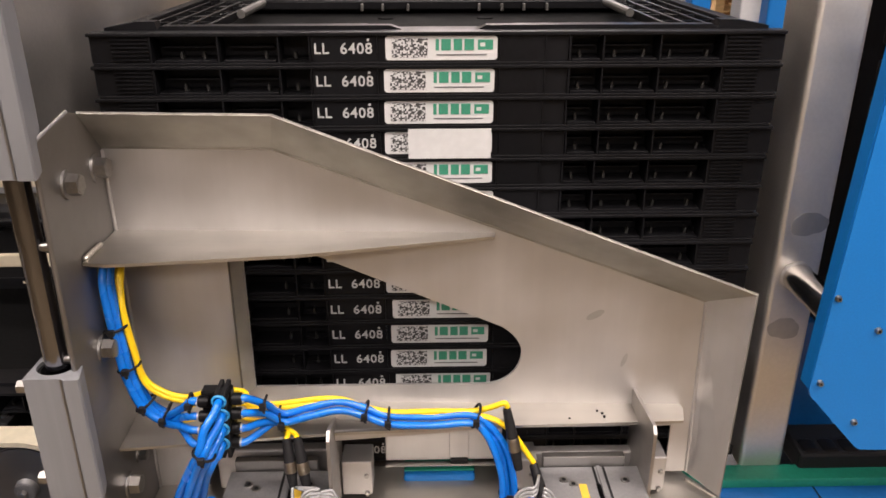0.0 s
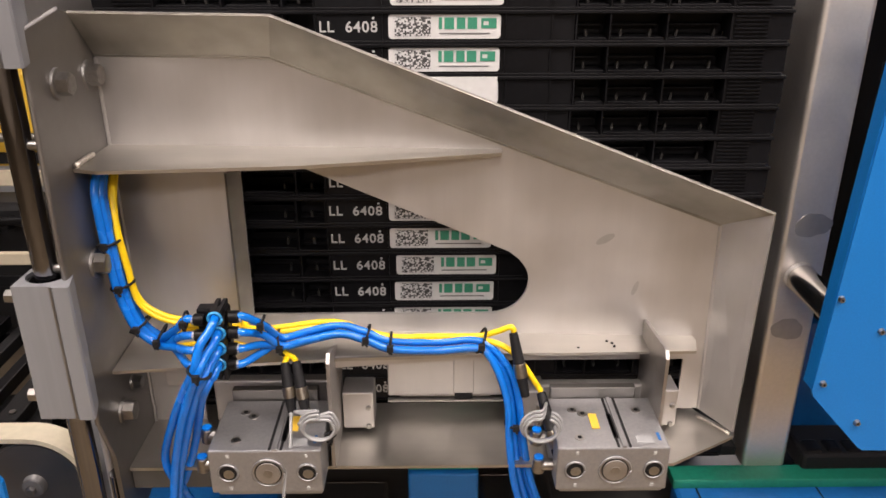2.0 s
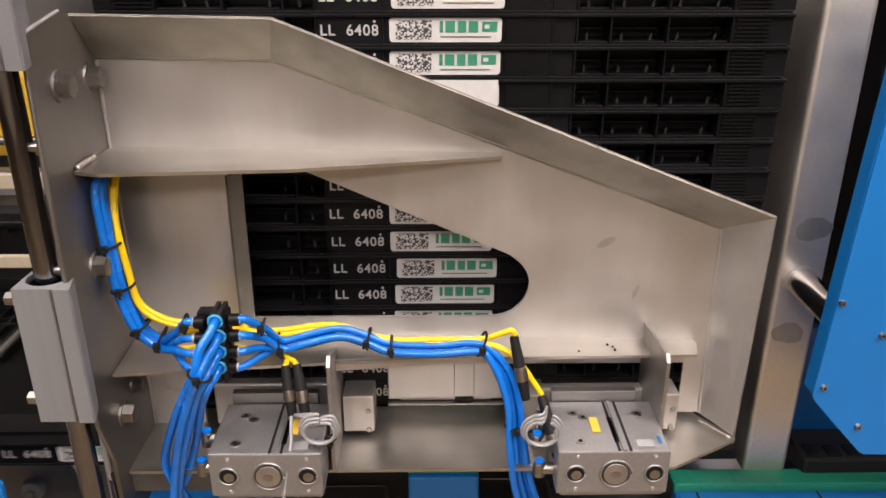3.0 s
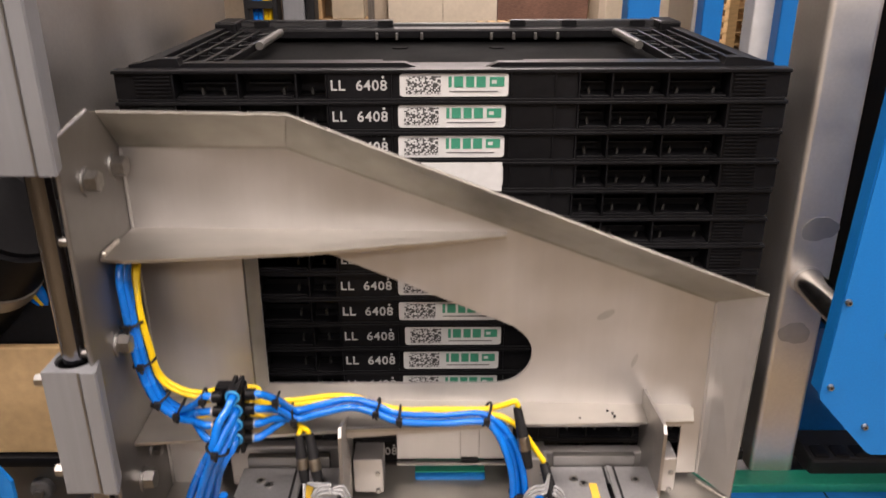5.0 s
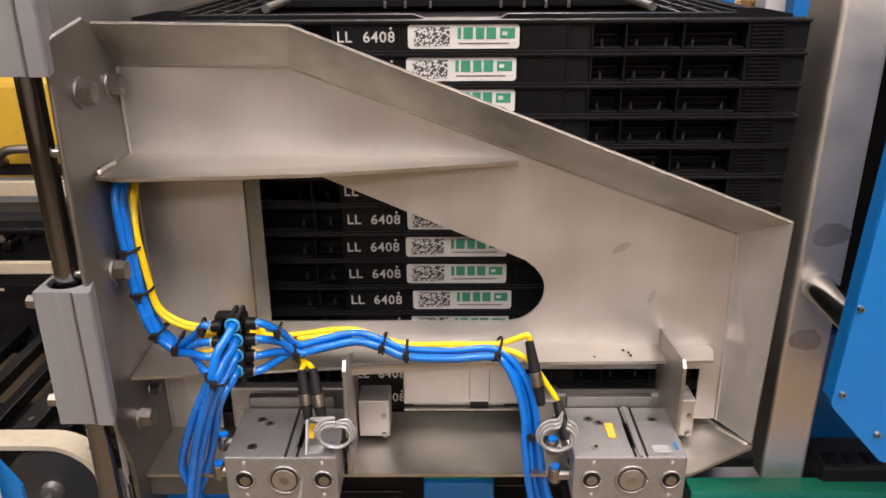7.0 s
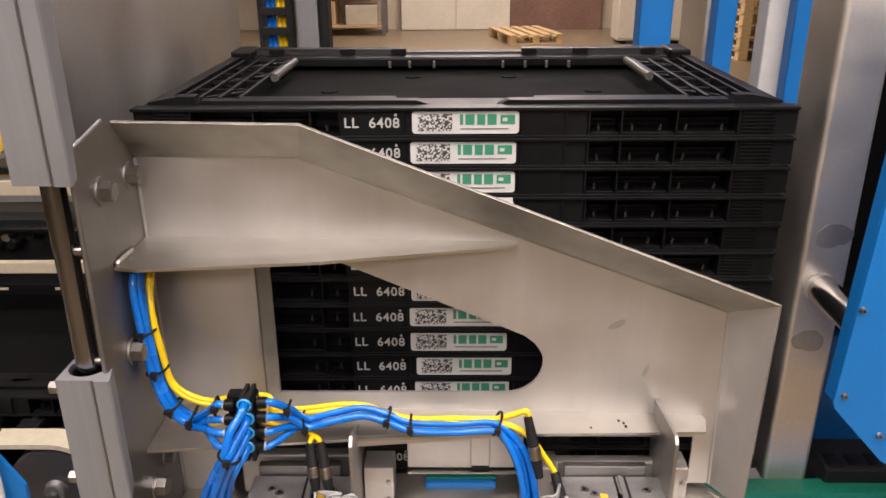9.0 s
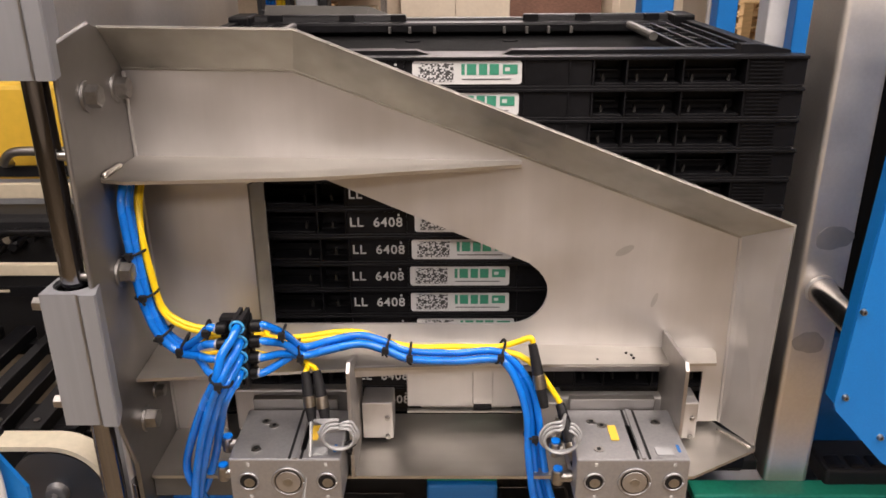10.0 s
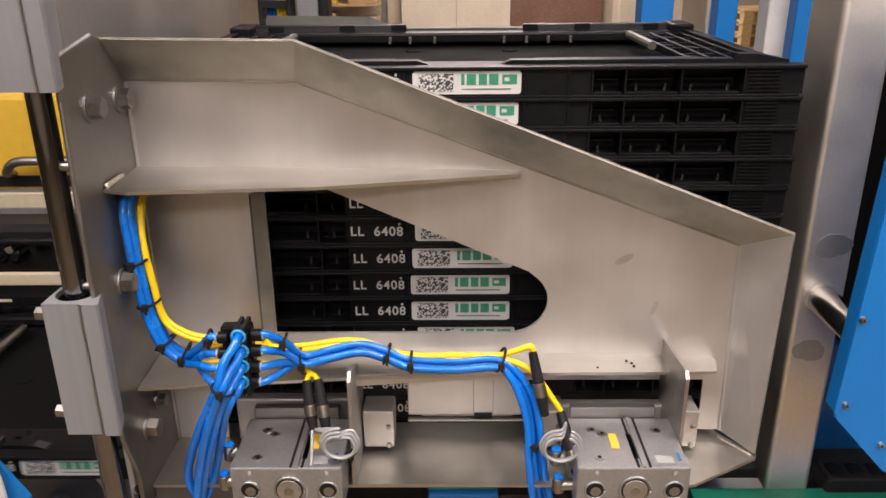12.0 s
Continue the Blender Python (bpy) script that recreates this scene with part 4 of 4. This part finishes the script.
def side_cheeks():
    for name, x0, x1, y0, y1 in (("machine_cheek", -0.338, -0.332, -0.0510, 0.5250), ("machine_cheek", 0.332, 0.338, 0.4100, 0.5250)):
        lone(name, slab(B(), [(y0, -1.35), (y0, 0.40), (y1, 0.30), (y1, -1.35), (0.47, -1.35), (0.47, -0.38), (y0 + 0.04, -0.38), (y0 + 0.04, -1.35)], "x", x0, x1), POST_STEEL, "tall stainless cheek plate beside the stack", "panel", group="machine cheeks", smooth=False)
        part("ground_edge", rod(B(), ((x0 + x1) / 2, y0, -0.47), ((x0 + x1) / 2, y0, 0.40), 0.0031, seg=10), STEEL, scene.objects[-1])
    # slatted dark guide behind the post
    lone("chain_guide", box(B(), 0.405, 0.46, 0.03, 0.12, -0.300, 0.45, 0.004), BLACK_PLASTIC, "black plastic chain guide behind the post", "guide")
    for i in range(23):
        z = -0.29 + i * 0.032
        ob = part("guide_tooth", box(B(), 0.400, 0.44, 0.018, 0.030, z, z + 0.018, 0.002), BLACK_SHINY, bpy.data.objects["chain_guide"])
    # guide rods of the carriage
    for x, y, r in ((-0.2985, -0.1570, 0.0088), (-0.2890, -0.1270, 0.0085)):
        top = 0.45 if r > 0.0086 else -0.345
        lone("guide_rod", rod(B(), (x, y, -0.80), (x, y, top), r, seg=32), CHROME, "polished chrome guide rod", "rod", group="guide rods")


side_cheeks()


def conveyor():
    c = thing("conveyor", "green belt conveyor with blue plastic side rail", "conveyor", pose(0, 0, Z))
    part("belt", box(B(), -0.330, 0.322, 0.018, 0.405, -0.4445, -0.4325, 0.001), RUBBER, c, "dark conveyor belt")
    part("edge_strip", box(B(), 0.245, 1.6, -0.0156, 0.0109, -0.4629, -0.4513, 0.002), GREEN_BELT, c, "green wear strip")
    rail = part("side_rail", box(B(), 0.245, 1.6, -0.0584, -0.0047, -0.5275, -0.4617, 0.006), BLUE_DARK, c, "glossy blue side rail")
    for i in range(10):
        x = 0.27 + i * 0.13
        part("rail_joint", box(B(), x - 0.001, x + 0.001, -0.0591, -0.0041, -0.5270, -0.4613), RUBBER, rail)
    part("drive_chain", box(B(), 0.39, 1.2, 0.0022, 0.0588, -0.4577, -0.4325, 0.004), RUBBER, c, "black drive chain")
    for i in range(22):
        x = 0.395 + i * 0.022
        part("chain_link", box(B(), x, x + 0.018, 0.0052, 0.0288, -0.4405, -0.4298, 0.004), BLACK_SHINY, c)
    part("frame_beam", box(B(), -0.330, 1.6, -0.0665, 0.4055, -0.6118, -0.5005, 0.004), STEEL_DARK, c)
    for x in (-0.28, 1.3):
        for y in (0.03, 0.36):
            part("leg", box(B(), x - 0.03, x + 0.03, y - 0.03, y + 0.03, -1.35, -0.66, 0.003), STEEL_DARK, c)
    part("dark_block", box(B(), -0.170, -0.062, -0.0571, -0.0005, -0.6045, -0.4593, 0.004), STEEL_DARK, c)
    cap = part("blue_cap", box(B(), -0.0380, 0.0330, -0.0541, -0.0069, -0.4615, -0.4083, 0.003), BLUE_PAINT, c, "glossy blue cap")
    part("green_strip", box(B(), -0.0378, 0.0328, -0.0480, -0.0079, -0.4081, -0.4062, 0.0006), GREEN_BELT, cap)
    part("dark_block", box(B(), 0.036, 0.112, -0.0632, 0.0005, -0.6049, -0.4520, 0.004), STEEL_DARK, c)
    part("blue_end_cap", box(B(), -0.330, -0.175, -0.0612, 0.0002, -0.5467, -0.4557, 0.01), BLUE_DARK, c)
    lone("blue_motor_cover", box(B(), 0.380, 0.75, 0.0681, 0.1861, -0.4700, -0.2992, 0.008), BLUE_DARK, "blue plastic motor cover above the rail", "cover")


conveyor()


# ---- conveyor line seen past the guide rod ----
def west_line():
    for y, z0, z1, n in ((0.360, -0.3658, -0.3407, 8), (0.508, -0.2930, -0.2620, 0), (0.462, -0.4804, -0.4610, 8)):
        r = thing("cream_rail", "cream painted steel conveyor rail", "rail", pose(0, 0, Z), "cream rails")
        part("beam", box(B(), -1.6, -0.345, y, y + 0.010, z0 + 0.006, z1, 0.002), CREAM, r)
        part("flange", box(B(), -1.6, -0.345, y - 0.004, y + 0.001, z0 - 0.026, z0 - 0.010, 0.001), BLACK_SHINY, r)
        for i in range(n):
            part("slot", box(B(), -0.42 - i * 0.09, -0.400 - i * 0.09, y - 0.0046, y - 0.0036, z0 - 0.018, z0 - 0.014), CREAM, r)
        part("bracket_arm", box(B(), -1.5, -1.46, y, y + 0.03, -1.35, z0, 0.002), CREAM, r)
    y = thing("yellow_cabinet", "yellow painted machine housing with grey handle", "housing", pose(-0.86, 0.805, 0))
    part("body", box(B(), -0.40, 0.30, 0, 0.35, 0, 1.197, 0.01), YELLOW_PAINT, y)
    part("handle", hose(B(), [(-0.03, 0, 1.042), (-0.025, -0.03, 1.052), (0.0, -0.035, 1.073), (0.06, -0.035, 1.075), (0.14, -0.035, 1.075)], 0.009, 12, 6), STEEL_DARK, y)
    part("base_strip", box(B(), -0.40, 0.30, -0.006, 0, 1.015, 1.037, 0.001), RUBBER, y)
    part("grey_ledge", box(B(), -0.40, 0.30, -0.03, -0.002, 0.945, 1.011, 0.003), ALU_PAINT, y)
    # black drive unit with round knobs and hoses
    b = thing("black_drive_unit", "black drive unit with round knobs", "drive unit", pose(-0.60, 0.424, Z + 0.080))
    part("case", box(B(), -0.60, 0.24, 0.02, 0.09, -0.62, -0.375, 0.01), RUBBER, b)
    rnd = random.Random(3)
    for i in range(12):
        x, z = rnd.uniform(-0.16, 0.12), rnd.uniform(-0.425, -0.385)
        part("knob", rod(B(), (x, -0.01, z), (x, 0.02, z), 0.007, 0.009, 14, 0.001), BLACK_SHINY if i % 3 else ZINC, b)
    for i in range(4):
        part("hose", hose(B(), [(-0.16 + 0.02 * i, 0.01, -0.43), (-0.11 + 0.02 * i, -0.01, -0.392), (-0.03 + 0.02 * i, -0.01, -0.394), (0.06, 0.01, -0.425 - 0.004 * i)], 0.005, 8, 6), BLACK_SHINY, b)
    for i in range(5):
        part("hose", hose(B(), [(-0.21, 0.0, -0.44), (-0.18 + 0.006 * i, -0.02, -0.405 - 0.004 * i), (-0.14 + 0.004 * i, -0.01, -0.43)], 0.0035, 8, 6), YELLOW_WIRE if i == 2 else BLUE_TUBE, b)
    part("stand", box(B(), -0.55, 0.20, 0.03, 0.08, -1.35, -0.62, 0.004), STEEL_DARK, b)
    # pulleys with ivory belts that carry the crates away
    for y in (0.042,):
        p = thing("belt_pulley", "grey belt pulley wrapped by an ivory belt", "pulley", pose(-0.4720, y, Z - 0.4967), "belt pulleys")
        part("wheel", rod(B(), (0, 0.002, 0), (0, 0.03, 0), 0.0560, seg=40, bevel=0.002), STEEL_DARK, p)
        part("hub", rod(B(), (0, -0.006, 0), (0, 0.003, 0), 0.012, 0.014, 20, 0.001), ALU, p)
        hex_bolt("hub_screw", (0, -0.006, 0), (0, -1, 0), p, 0.0060, 0.005, False)
        loop_out = [(0.0640 * math.cos(a), 0.0640 * math.sin(a)) for a in [math.pi / 2 - math.pi * k / 18 for k in range(19)]] + [(-1.1, -0.0640), (-1.1, -0.0580)]
        loop_in = [(0.0580 * math.cos(a), 0.0580 * math.sin(a)) for a in [-math.pi / 2 + math.pi * k / 18 for k in range(19)]] + [(-1.1, 0.0580), (-1.1, 0.0640)]
        part("belt", slab(B(), loop_out + loop_in, "y", 0.0, 0.032), IVORY, p, "ivory conveyor belt")
        part("bearing_plate", box(B(), 0.055, 0.080, 0.034, 0.044, -0.10, 0.075, 0.002), ALU_PAINT, p)
        part("axle_beam", box(B(), -1.1, 0.080, 0.036, 0.060, -0.06, -0.02, 0.002), RUBBER, p)
        part("leg", box(B(), -0.9, -0.85, 0.036, 0.080, -Z + 0.4967, -0.06, 0.002), STEEL_DARK, p)
    lone("dark_floor_pan", box(B(), -1.5, -0.345, 0.093, 0.34, -0.605, -0.565, 0.004), RUBBER, "black pan beneath the conveyor line", "pan")
    bed = thing("slide_bed", "black steel slide bed of narrow bars", "conveyor", pose(0, 0, Z))
    for i in range(9):
        x = -0.372 - i * 0.046
        w = 0.011 if i % 3 else 0.019
        part("slide_bar", box(B(), x - w, x + w * 0.4, 0.085, 0.352, -0.455, -0.437, 0.0015), RUBBER if i % 2 else BLACK_SHINY, bed)
        part("bar_screw", rod(B(), (x - 0.003, 0.100, -0.437), (x - 0.003, 0.100, -0.4345), 0.004, seg=10), ZINC, bed)
    for y in (0.105, 0.330):
        part("cross_bar", box(B(), -0.80, -0.350, y, y + 0.016, -0.475, -0.456, 0.001), BLACK_SHINY, bed)
    part("pedestal", box(B(), -0.78, -0.74, 0.12, 0.32, -Z, -0.475, 0.003), STEEL_DARK, bed)
    d = thing("blue_side_cover", "blue side cover with a white cable", "cover", pose(-0.3620, -0.1700, 0))
    part("cover_sheet", slab(B(), [(-0.30, 1.105), (-0.040, 1.105), (0.0, 1.033), (0.0, 0.0), (-0.30, 0.0)], "y", -0.004, 0.0), BLUE_PAINT, d)
    part("white_cable", hose(B(), [(-0.045, -0.012, 1.197), (-0.032, -0.014, 1.149), (-0.022, -0.014, 1.096), (-0.016, -0.012, 1.043), (-0.022, -0.012, 0.975), (-0.030, -0.012, 0.839)], 0.0034, 10, 8), WHITE, d)
    part("white_cable", hose(B(), [(-0.054, -0.012, 1.197), (-0.040, -0.014, 1.149), (-0.030, -0.014, 1.096), (-0.026, -0.012, 1.043), (-0.032, -0.012, 0.975), (-0.040, -0.012, 0.839)], 0.0034, 10, 8), WHITE, d)
    part("cable_tie", box(B(), -0.040, -0.008, -0.022, -0.002, 1.0861, 1.0921, 0.001), RUBBER, d)


west_line()


def transfer_head():
    h = thing("transfer_head", "black transfer head with tan board and blue hoses", "machine part", pose(-0.9, 0, Z))
    part("tan_board", box(B(), -0.75, -0.345, 0.0247, 0.0347, -0.4356, -0.3030, 0.002), TAN, h, "tan wooden board")
    part("black_body", box(B(), -0.80, -0.40, 0.0449, 0.3281, -0.3188, -0.1059, 0.012), RUBBER, h)
    part("board_edge", box(B(), -0.75, -0.345, 0.0177, 0.0366, -0.4505, -0.4369, 0.003), BLACK_SHINY, h)
    for i in range(3):
        part("hose", hose(B(), [(-0.52, 0.0763, -0.1814), (-0.46 + 0.01 * i, 0.0424, -0.2255), (-0.42, 0.0593, -0.2809), (-0.40, 0.0848, -0.3059)], 0.006, 10, 8), YELLOW_WIRE if i == 1 else BLUE_TUBE, h)
    can = part("motor_can", rod(B(), (-0.520, 0.060, -0.270), (-0.415, 0.010, -0.150), 0.052, seg=32, bevel=0.006), BLACK_SHINY, h, "black motor housing")
    # added band: draws the metallic highlight on the glossy black housing
    part("clamp_band", rod(B(), (-0.476, 0.039, -0.220), (-0.462, 0.0325, -0.204), 0.0535, seg=32, bevel=0.001), DULL, can, "steel-grey band drawn as the housing's highlight")
    return h


TRANSFER = transfer_head()


# ---- beyond the stack ----
def beyond():
    def post(x0, x1, y, mat, label, d=0.05):
        lone("frame_post", box(B(), x0, x1, y, y + d, -Z, 1.4, 0.003), mat, label, "post", group="frame posts")
    post(0.326, 0.384, 0.763, BLUE_PAINT, "blue painted machine frame post")
    post(0.462, 0.498, 0.763, BLUE_PAINT, "blue painted machine frame post")
    post(0.552, 0.600, 0.763, WHITE, "white painted door frame post")
    post(0.588, 0.640, 0.73, BLUE_PAINT, "blue painted machine frame post")
    post(-0.292, -0.252, 0.763, ALU_PAINT, "pale grey aluminium frame post")
    post(-0.250, -0.234, 0.763, RUBBER, "black edge profile beside the post")
    ch = thing("cable_chain", "black cable chain with blue and yellow hoses", "cable chain", pose(0, 0, Z))
    for s in (-0.352, -0.302):
        part("chain_side", box(B(), s - 0.004, s + 0.004, 0.745, 0.790, -0.40, 0.6, 0.001), RUBBER, ch)
    for i in range(24):
        z = -0.30 + i * 0.034
        part("chain_bar", box(B(), -0.350, -0.304, 0.743, 0.749, z, z + 0.014, 0.001), RUBBER, ch)
    for x, mat in ((-0.340, BLUE_TUBE), (-0.331, BLUE_TUBE), (-0.321, YELLOW_WIRE), (-0.313, YELLOW_WIRE)):
        part("hose", rod(B(), (x, 0.763, -0.40), (x, 0.763, 0.6), 0.0045, seg=10), mat, ch)
    # far side of the hall
    lone("brick_wall", box(B(), 0.95, 2.45, 12.84, 12.995, 0, 4.6), BRICK, "red-brown brick pier in the wall", "wall", pose(0, 0, 0), kind="structure", smooth=False)
    dr = thing("double_door", "ivory double door, closed", "door", pose(0, 12.85, 0), kind="structure")
    for x0, x1 in ((-0.86, 0.040), (0.048, 0.94)):
        leaf = part("door_leaf", box(B(), x0, x1, -0.03, 0.04, 0.01, 2.35, 0.004), DOOR, dr)
        part("door_handle", box(B(), x1 - 0.10 if x0 < -0.1 else x0 + 0.06, x1 - 0.06 if x0 < -0.1 else x0 + 0.10, -0.07, -0.03, 1.0, 1.14, 0.004), STEEL_DARK, leaf)
    for x0, x1, y, mat, h, label in ((2.35, 3.3, 10.9, DOOR, 1.9, "ivory cabinet by the wall"),):
        cb = thing("storage_cabinet", label, "cabinet", pose((x0 + x1) / 2, y, 0))
        w = (x1 - x0) / 2
        part("carcass", box(B(), -w, w, 0, 0.5, 0.05, h, 0.004), mat, cb)
        for s in (-1, 1):
            part("cabinet_door", box(B(), min(0, s * w) + 0.004, max(0, s * w) - 0.004, -0.02, 0, 0.08, h - 0.02, 0.003), mat, cb)
            part("foot", box(B(), s * w * 0.8 - 0.03, s * w * 0.8 + 0.03, 0.02, 0.45, 0, 0.05), RUBBER, cb)
    rack = thing("storage_rack", "steel rack with boxes and sacks on its shelves", "rack", pose(-1.75, 12.1, 0))
    for x in (-0.65, 0.65):
        for y in (0.0, 0.5):
            part("upright", box(B(), x - 0.03, x + 0.03, y - 0.03, y + 0.03, 0, 1.9, 0.004), STEEL_DARK, rack)
    for z in (0.12, 0.62, 1.15, 1.7):
        part("shelf_board", box(B(), -0.62, 0.62, -0.03, 0.53, z, z + 0.04, 0.004), TAN, rack)
    for x, w, z, h, mat, label in ((-0.35, 0.24, 0.16, 0.36, TAN, "tan cardboard box"), (0.30, 0.25, 0.16, 0.30, CREAM, "cream box"), (-0.30, 0.22, 0.66, 0.40, YELLOW_PAINT, "yellow box"), (0.32, 0.22, 0.66, 0.32, TAN, "tan cardboard box"), (0.0, 0.3, 1.19, 0.35, CREAM, "cream box")):
        lone("storage_box", box(B(), -w, w, 0.02, 0.45, 0, h, 0.012), mat, label + " on the rack", "box", pose(-1.75 + x, 12.1, z), "boxes on the rack")

    def pallet(x, y, turn, n, group):
        for k in range(n):
            p = thing("wooden_pallet", "raw pine pallet lying on the hall floor" if n == 1 else "raw pine pallet in a low stack", "pallet", pose(x, y, 0.144 * k, 0, 0, turn), group)
            for i in range(5):
                part("top_board", box(B(), -0.60, 0.60, -0.40 + i * 0.1725, -0.29 + i * 0.1725, 0.122, 0.144, 0.003), WOOD, p)
            for xx in (-0.53, 0, 0.53):
                part("bearer", box(B(), xx - 0.06, xx + 0.06, -0.40, 0.40, 0.100, 0.122, 0.003), WOOD, p)
                for yy in (-0.35, 0.0, 0.35):
                    part("block", box(B(), xx - 0.06, xx + 0.06, yy - 0.05, yy + 0.05, 0.022, 0.100, 0.003), WOOD, p)
                part("bottom_board", box(B(), xx - 0.06, xx + 0.06, -0.40, 0.40, 0.0, 0.022, 0.003), WOOD, p)
    pallet(1.07, 11.45, 102, 1, "pallets")
    pallet(4.05, 9.7, 8, 5, "pallets")


beyond()


# ---- what moves ----
def motions():
    up, grip = PITCH + LIFT, PITCH
    lift = [(0.0, 0.0000), (0.32, 0.0000), (0.44, 0.0174), (0.58, grip), (0.86, grip), (0.95, 0.0445), (1.05, 0.0682), (1.14, up), (4.14, up), (4.22, 0.0600), (4.3, 0.0348), (4.38, 0.0097), (4.46, 0.0000), (4.96, 0.0000), (5.08, 0.0174), (5.20, grip), (5.51, grip), (5.60, 0.0508), (5.68, 0.0702), (5.76, up), (8.32, up), (8.40, 0.0581), (8.5, 0.0360), (8.58, 0.0116), (8.66, 0.0000), (9.14, 0.0000), (9.26, 0.0174), (9.38, grip), (9.68, grip), (9.77, 0.0445), (9.86, 0.0677), (9.94, up), (12.0, up)]
    fine = []
    for (a, u), (b, v) in zip(lift, lift[1:]):
        fine.append((a, u))
        if b - a > 0.4:
            fine += [(a + 0.1, u), (b - 0.1, v)]
    fine.append(lift[-1])
    walk(CARRIAGE, [(t, pose(0, 0, Z + h)) for t, h in fine])
    walk(FAR_CARRIAGE, [(t, pose(0, 0, Z - 0.0275 + h)) for t, h in fine])
    downs, lifts = (4.46, 8.66), (0.86, 5.51, 9.68)

    def stack(t, h):
        n = sum(t > d - 0.35 for d in downs)  # whole crates set down so far, with the lowering
        settled = sum(t >= d - 1e-6 for d in downs)
        held = any(a <= t <= b for a, b in zip(lifts, (4.46, 8.66, 99)))
        if not held:
            return -PITCH * settled
        c = sum(t >= a for a in lifts) - 1
        return h - PITCH - PITCH * c

    for k, (crate, m) in enumerate(CRATES):
        leave = {13: 9.68, 14: 5.51, 15: 0.86, 16: -3.6}.get(k)
        if leave is None:
            rows = [(t, 0.0, 0.0, stack(t, h)) for t, h in fine]
        else:
            low = -PITCH * (15 - min(k, 15))
            rows = [(t, 0.0, 0.0, stack(t, h)) for t, h in fine if t <= leave]
            rows += [(leave + dt, x, y, low) for dt, x, y in ((0.3, 0, 0), (1.2, 0, 0), (1.4, -0.05, 0), (1.64, -0.16, 0), (2.32, -0.43, 0), (2.75, -0.60, 0.017), (3.0, -0.63, 0.068), (3.2, -0.63, 0.0975), (3.75, -0.63, 0.0975), (3.95, -0.70, 0.0975), (4.3, -1.5, 0.0975), (4.6, -1.6, 0.0975))]
            rows = [r for r in rows if 0 <= r[0] <= 12.0]
            if k == 16:
                rows.insert(0, (0.0, -0.63, 0.0975, low))
            if rows[-1][0] < 12.0:
                rows.append((12.0, *rows[-1][1:]))
        walk(crate, [(t, Matrix.Translation((x, y, z)) @ m) for t, x, y, z in rows])
    rows = [(0.0, -0.9)]
    for t in (0.26, 4.72, 9.16):
        rows += [(t, -0.9), (t + 0.16, -0.30), (t + 0.24, 0.0), (t + 0.50, 0.0), (t + 0.60, -0.25), (t + 0.78, -0.9)]
    walk(TRANSFER, [(t, pose(x, 0, Z)) for t, x in rows + [(12.0, -0.9)]])


motions()
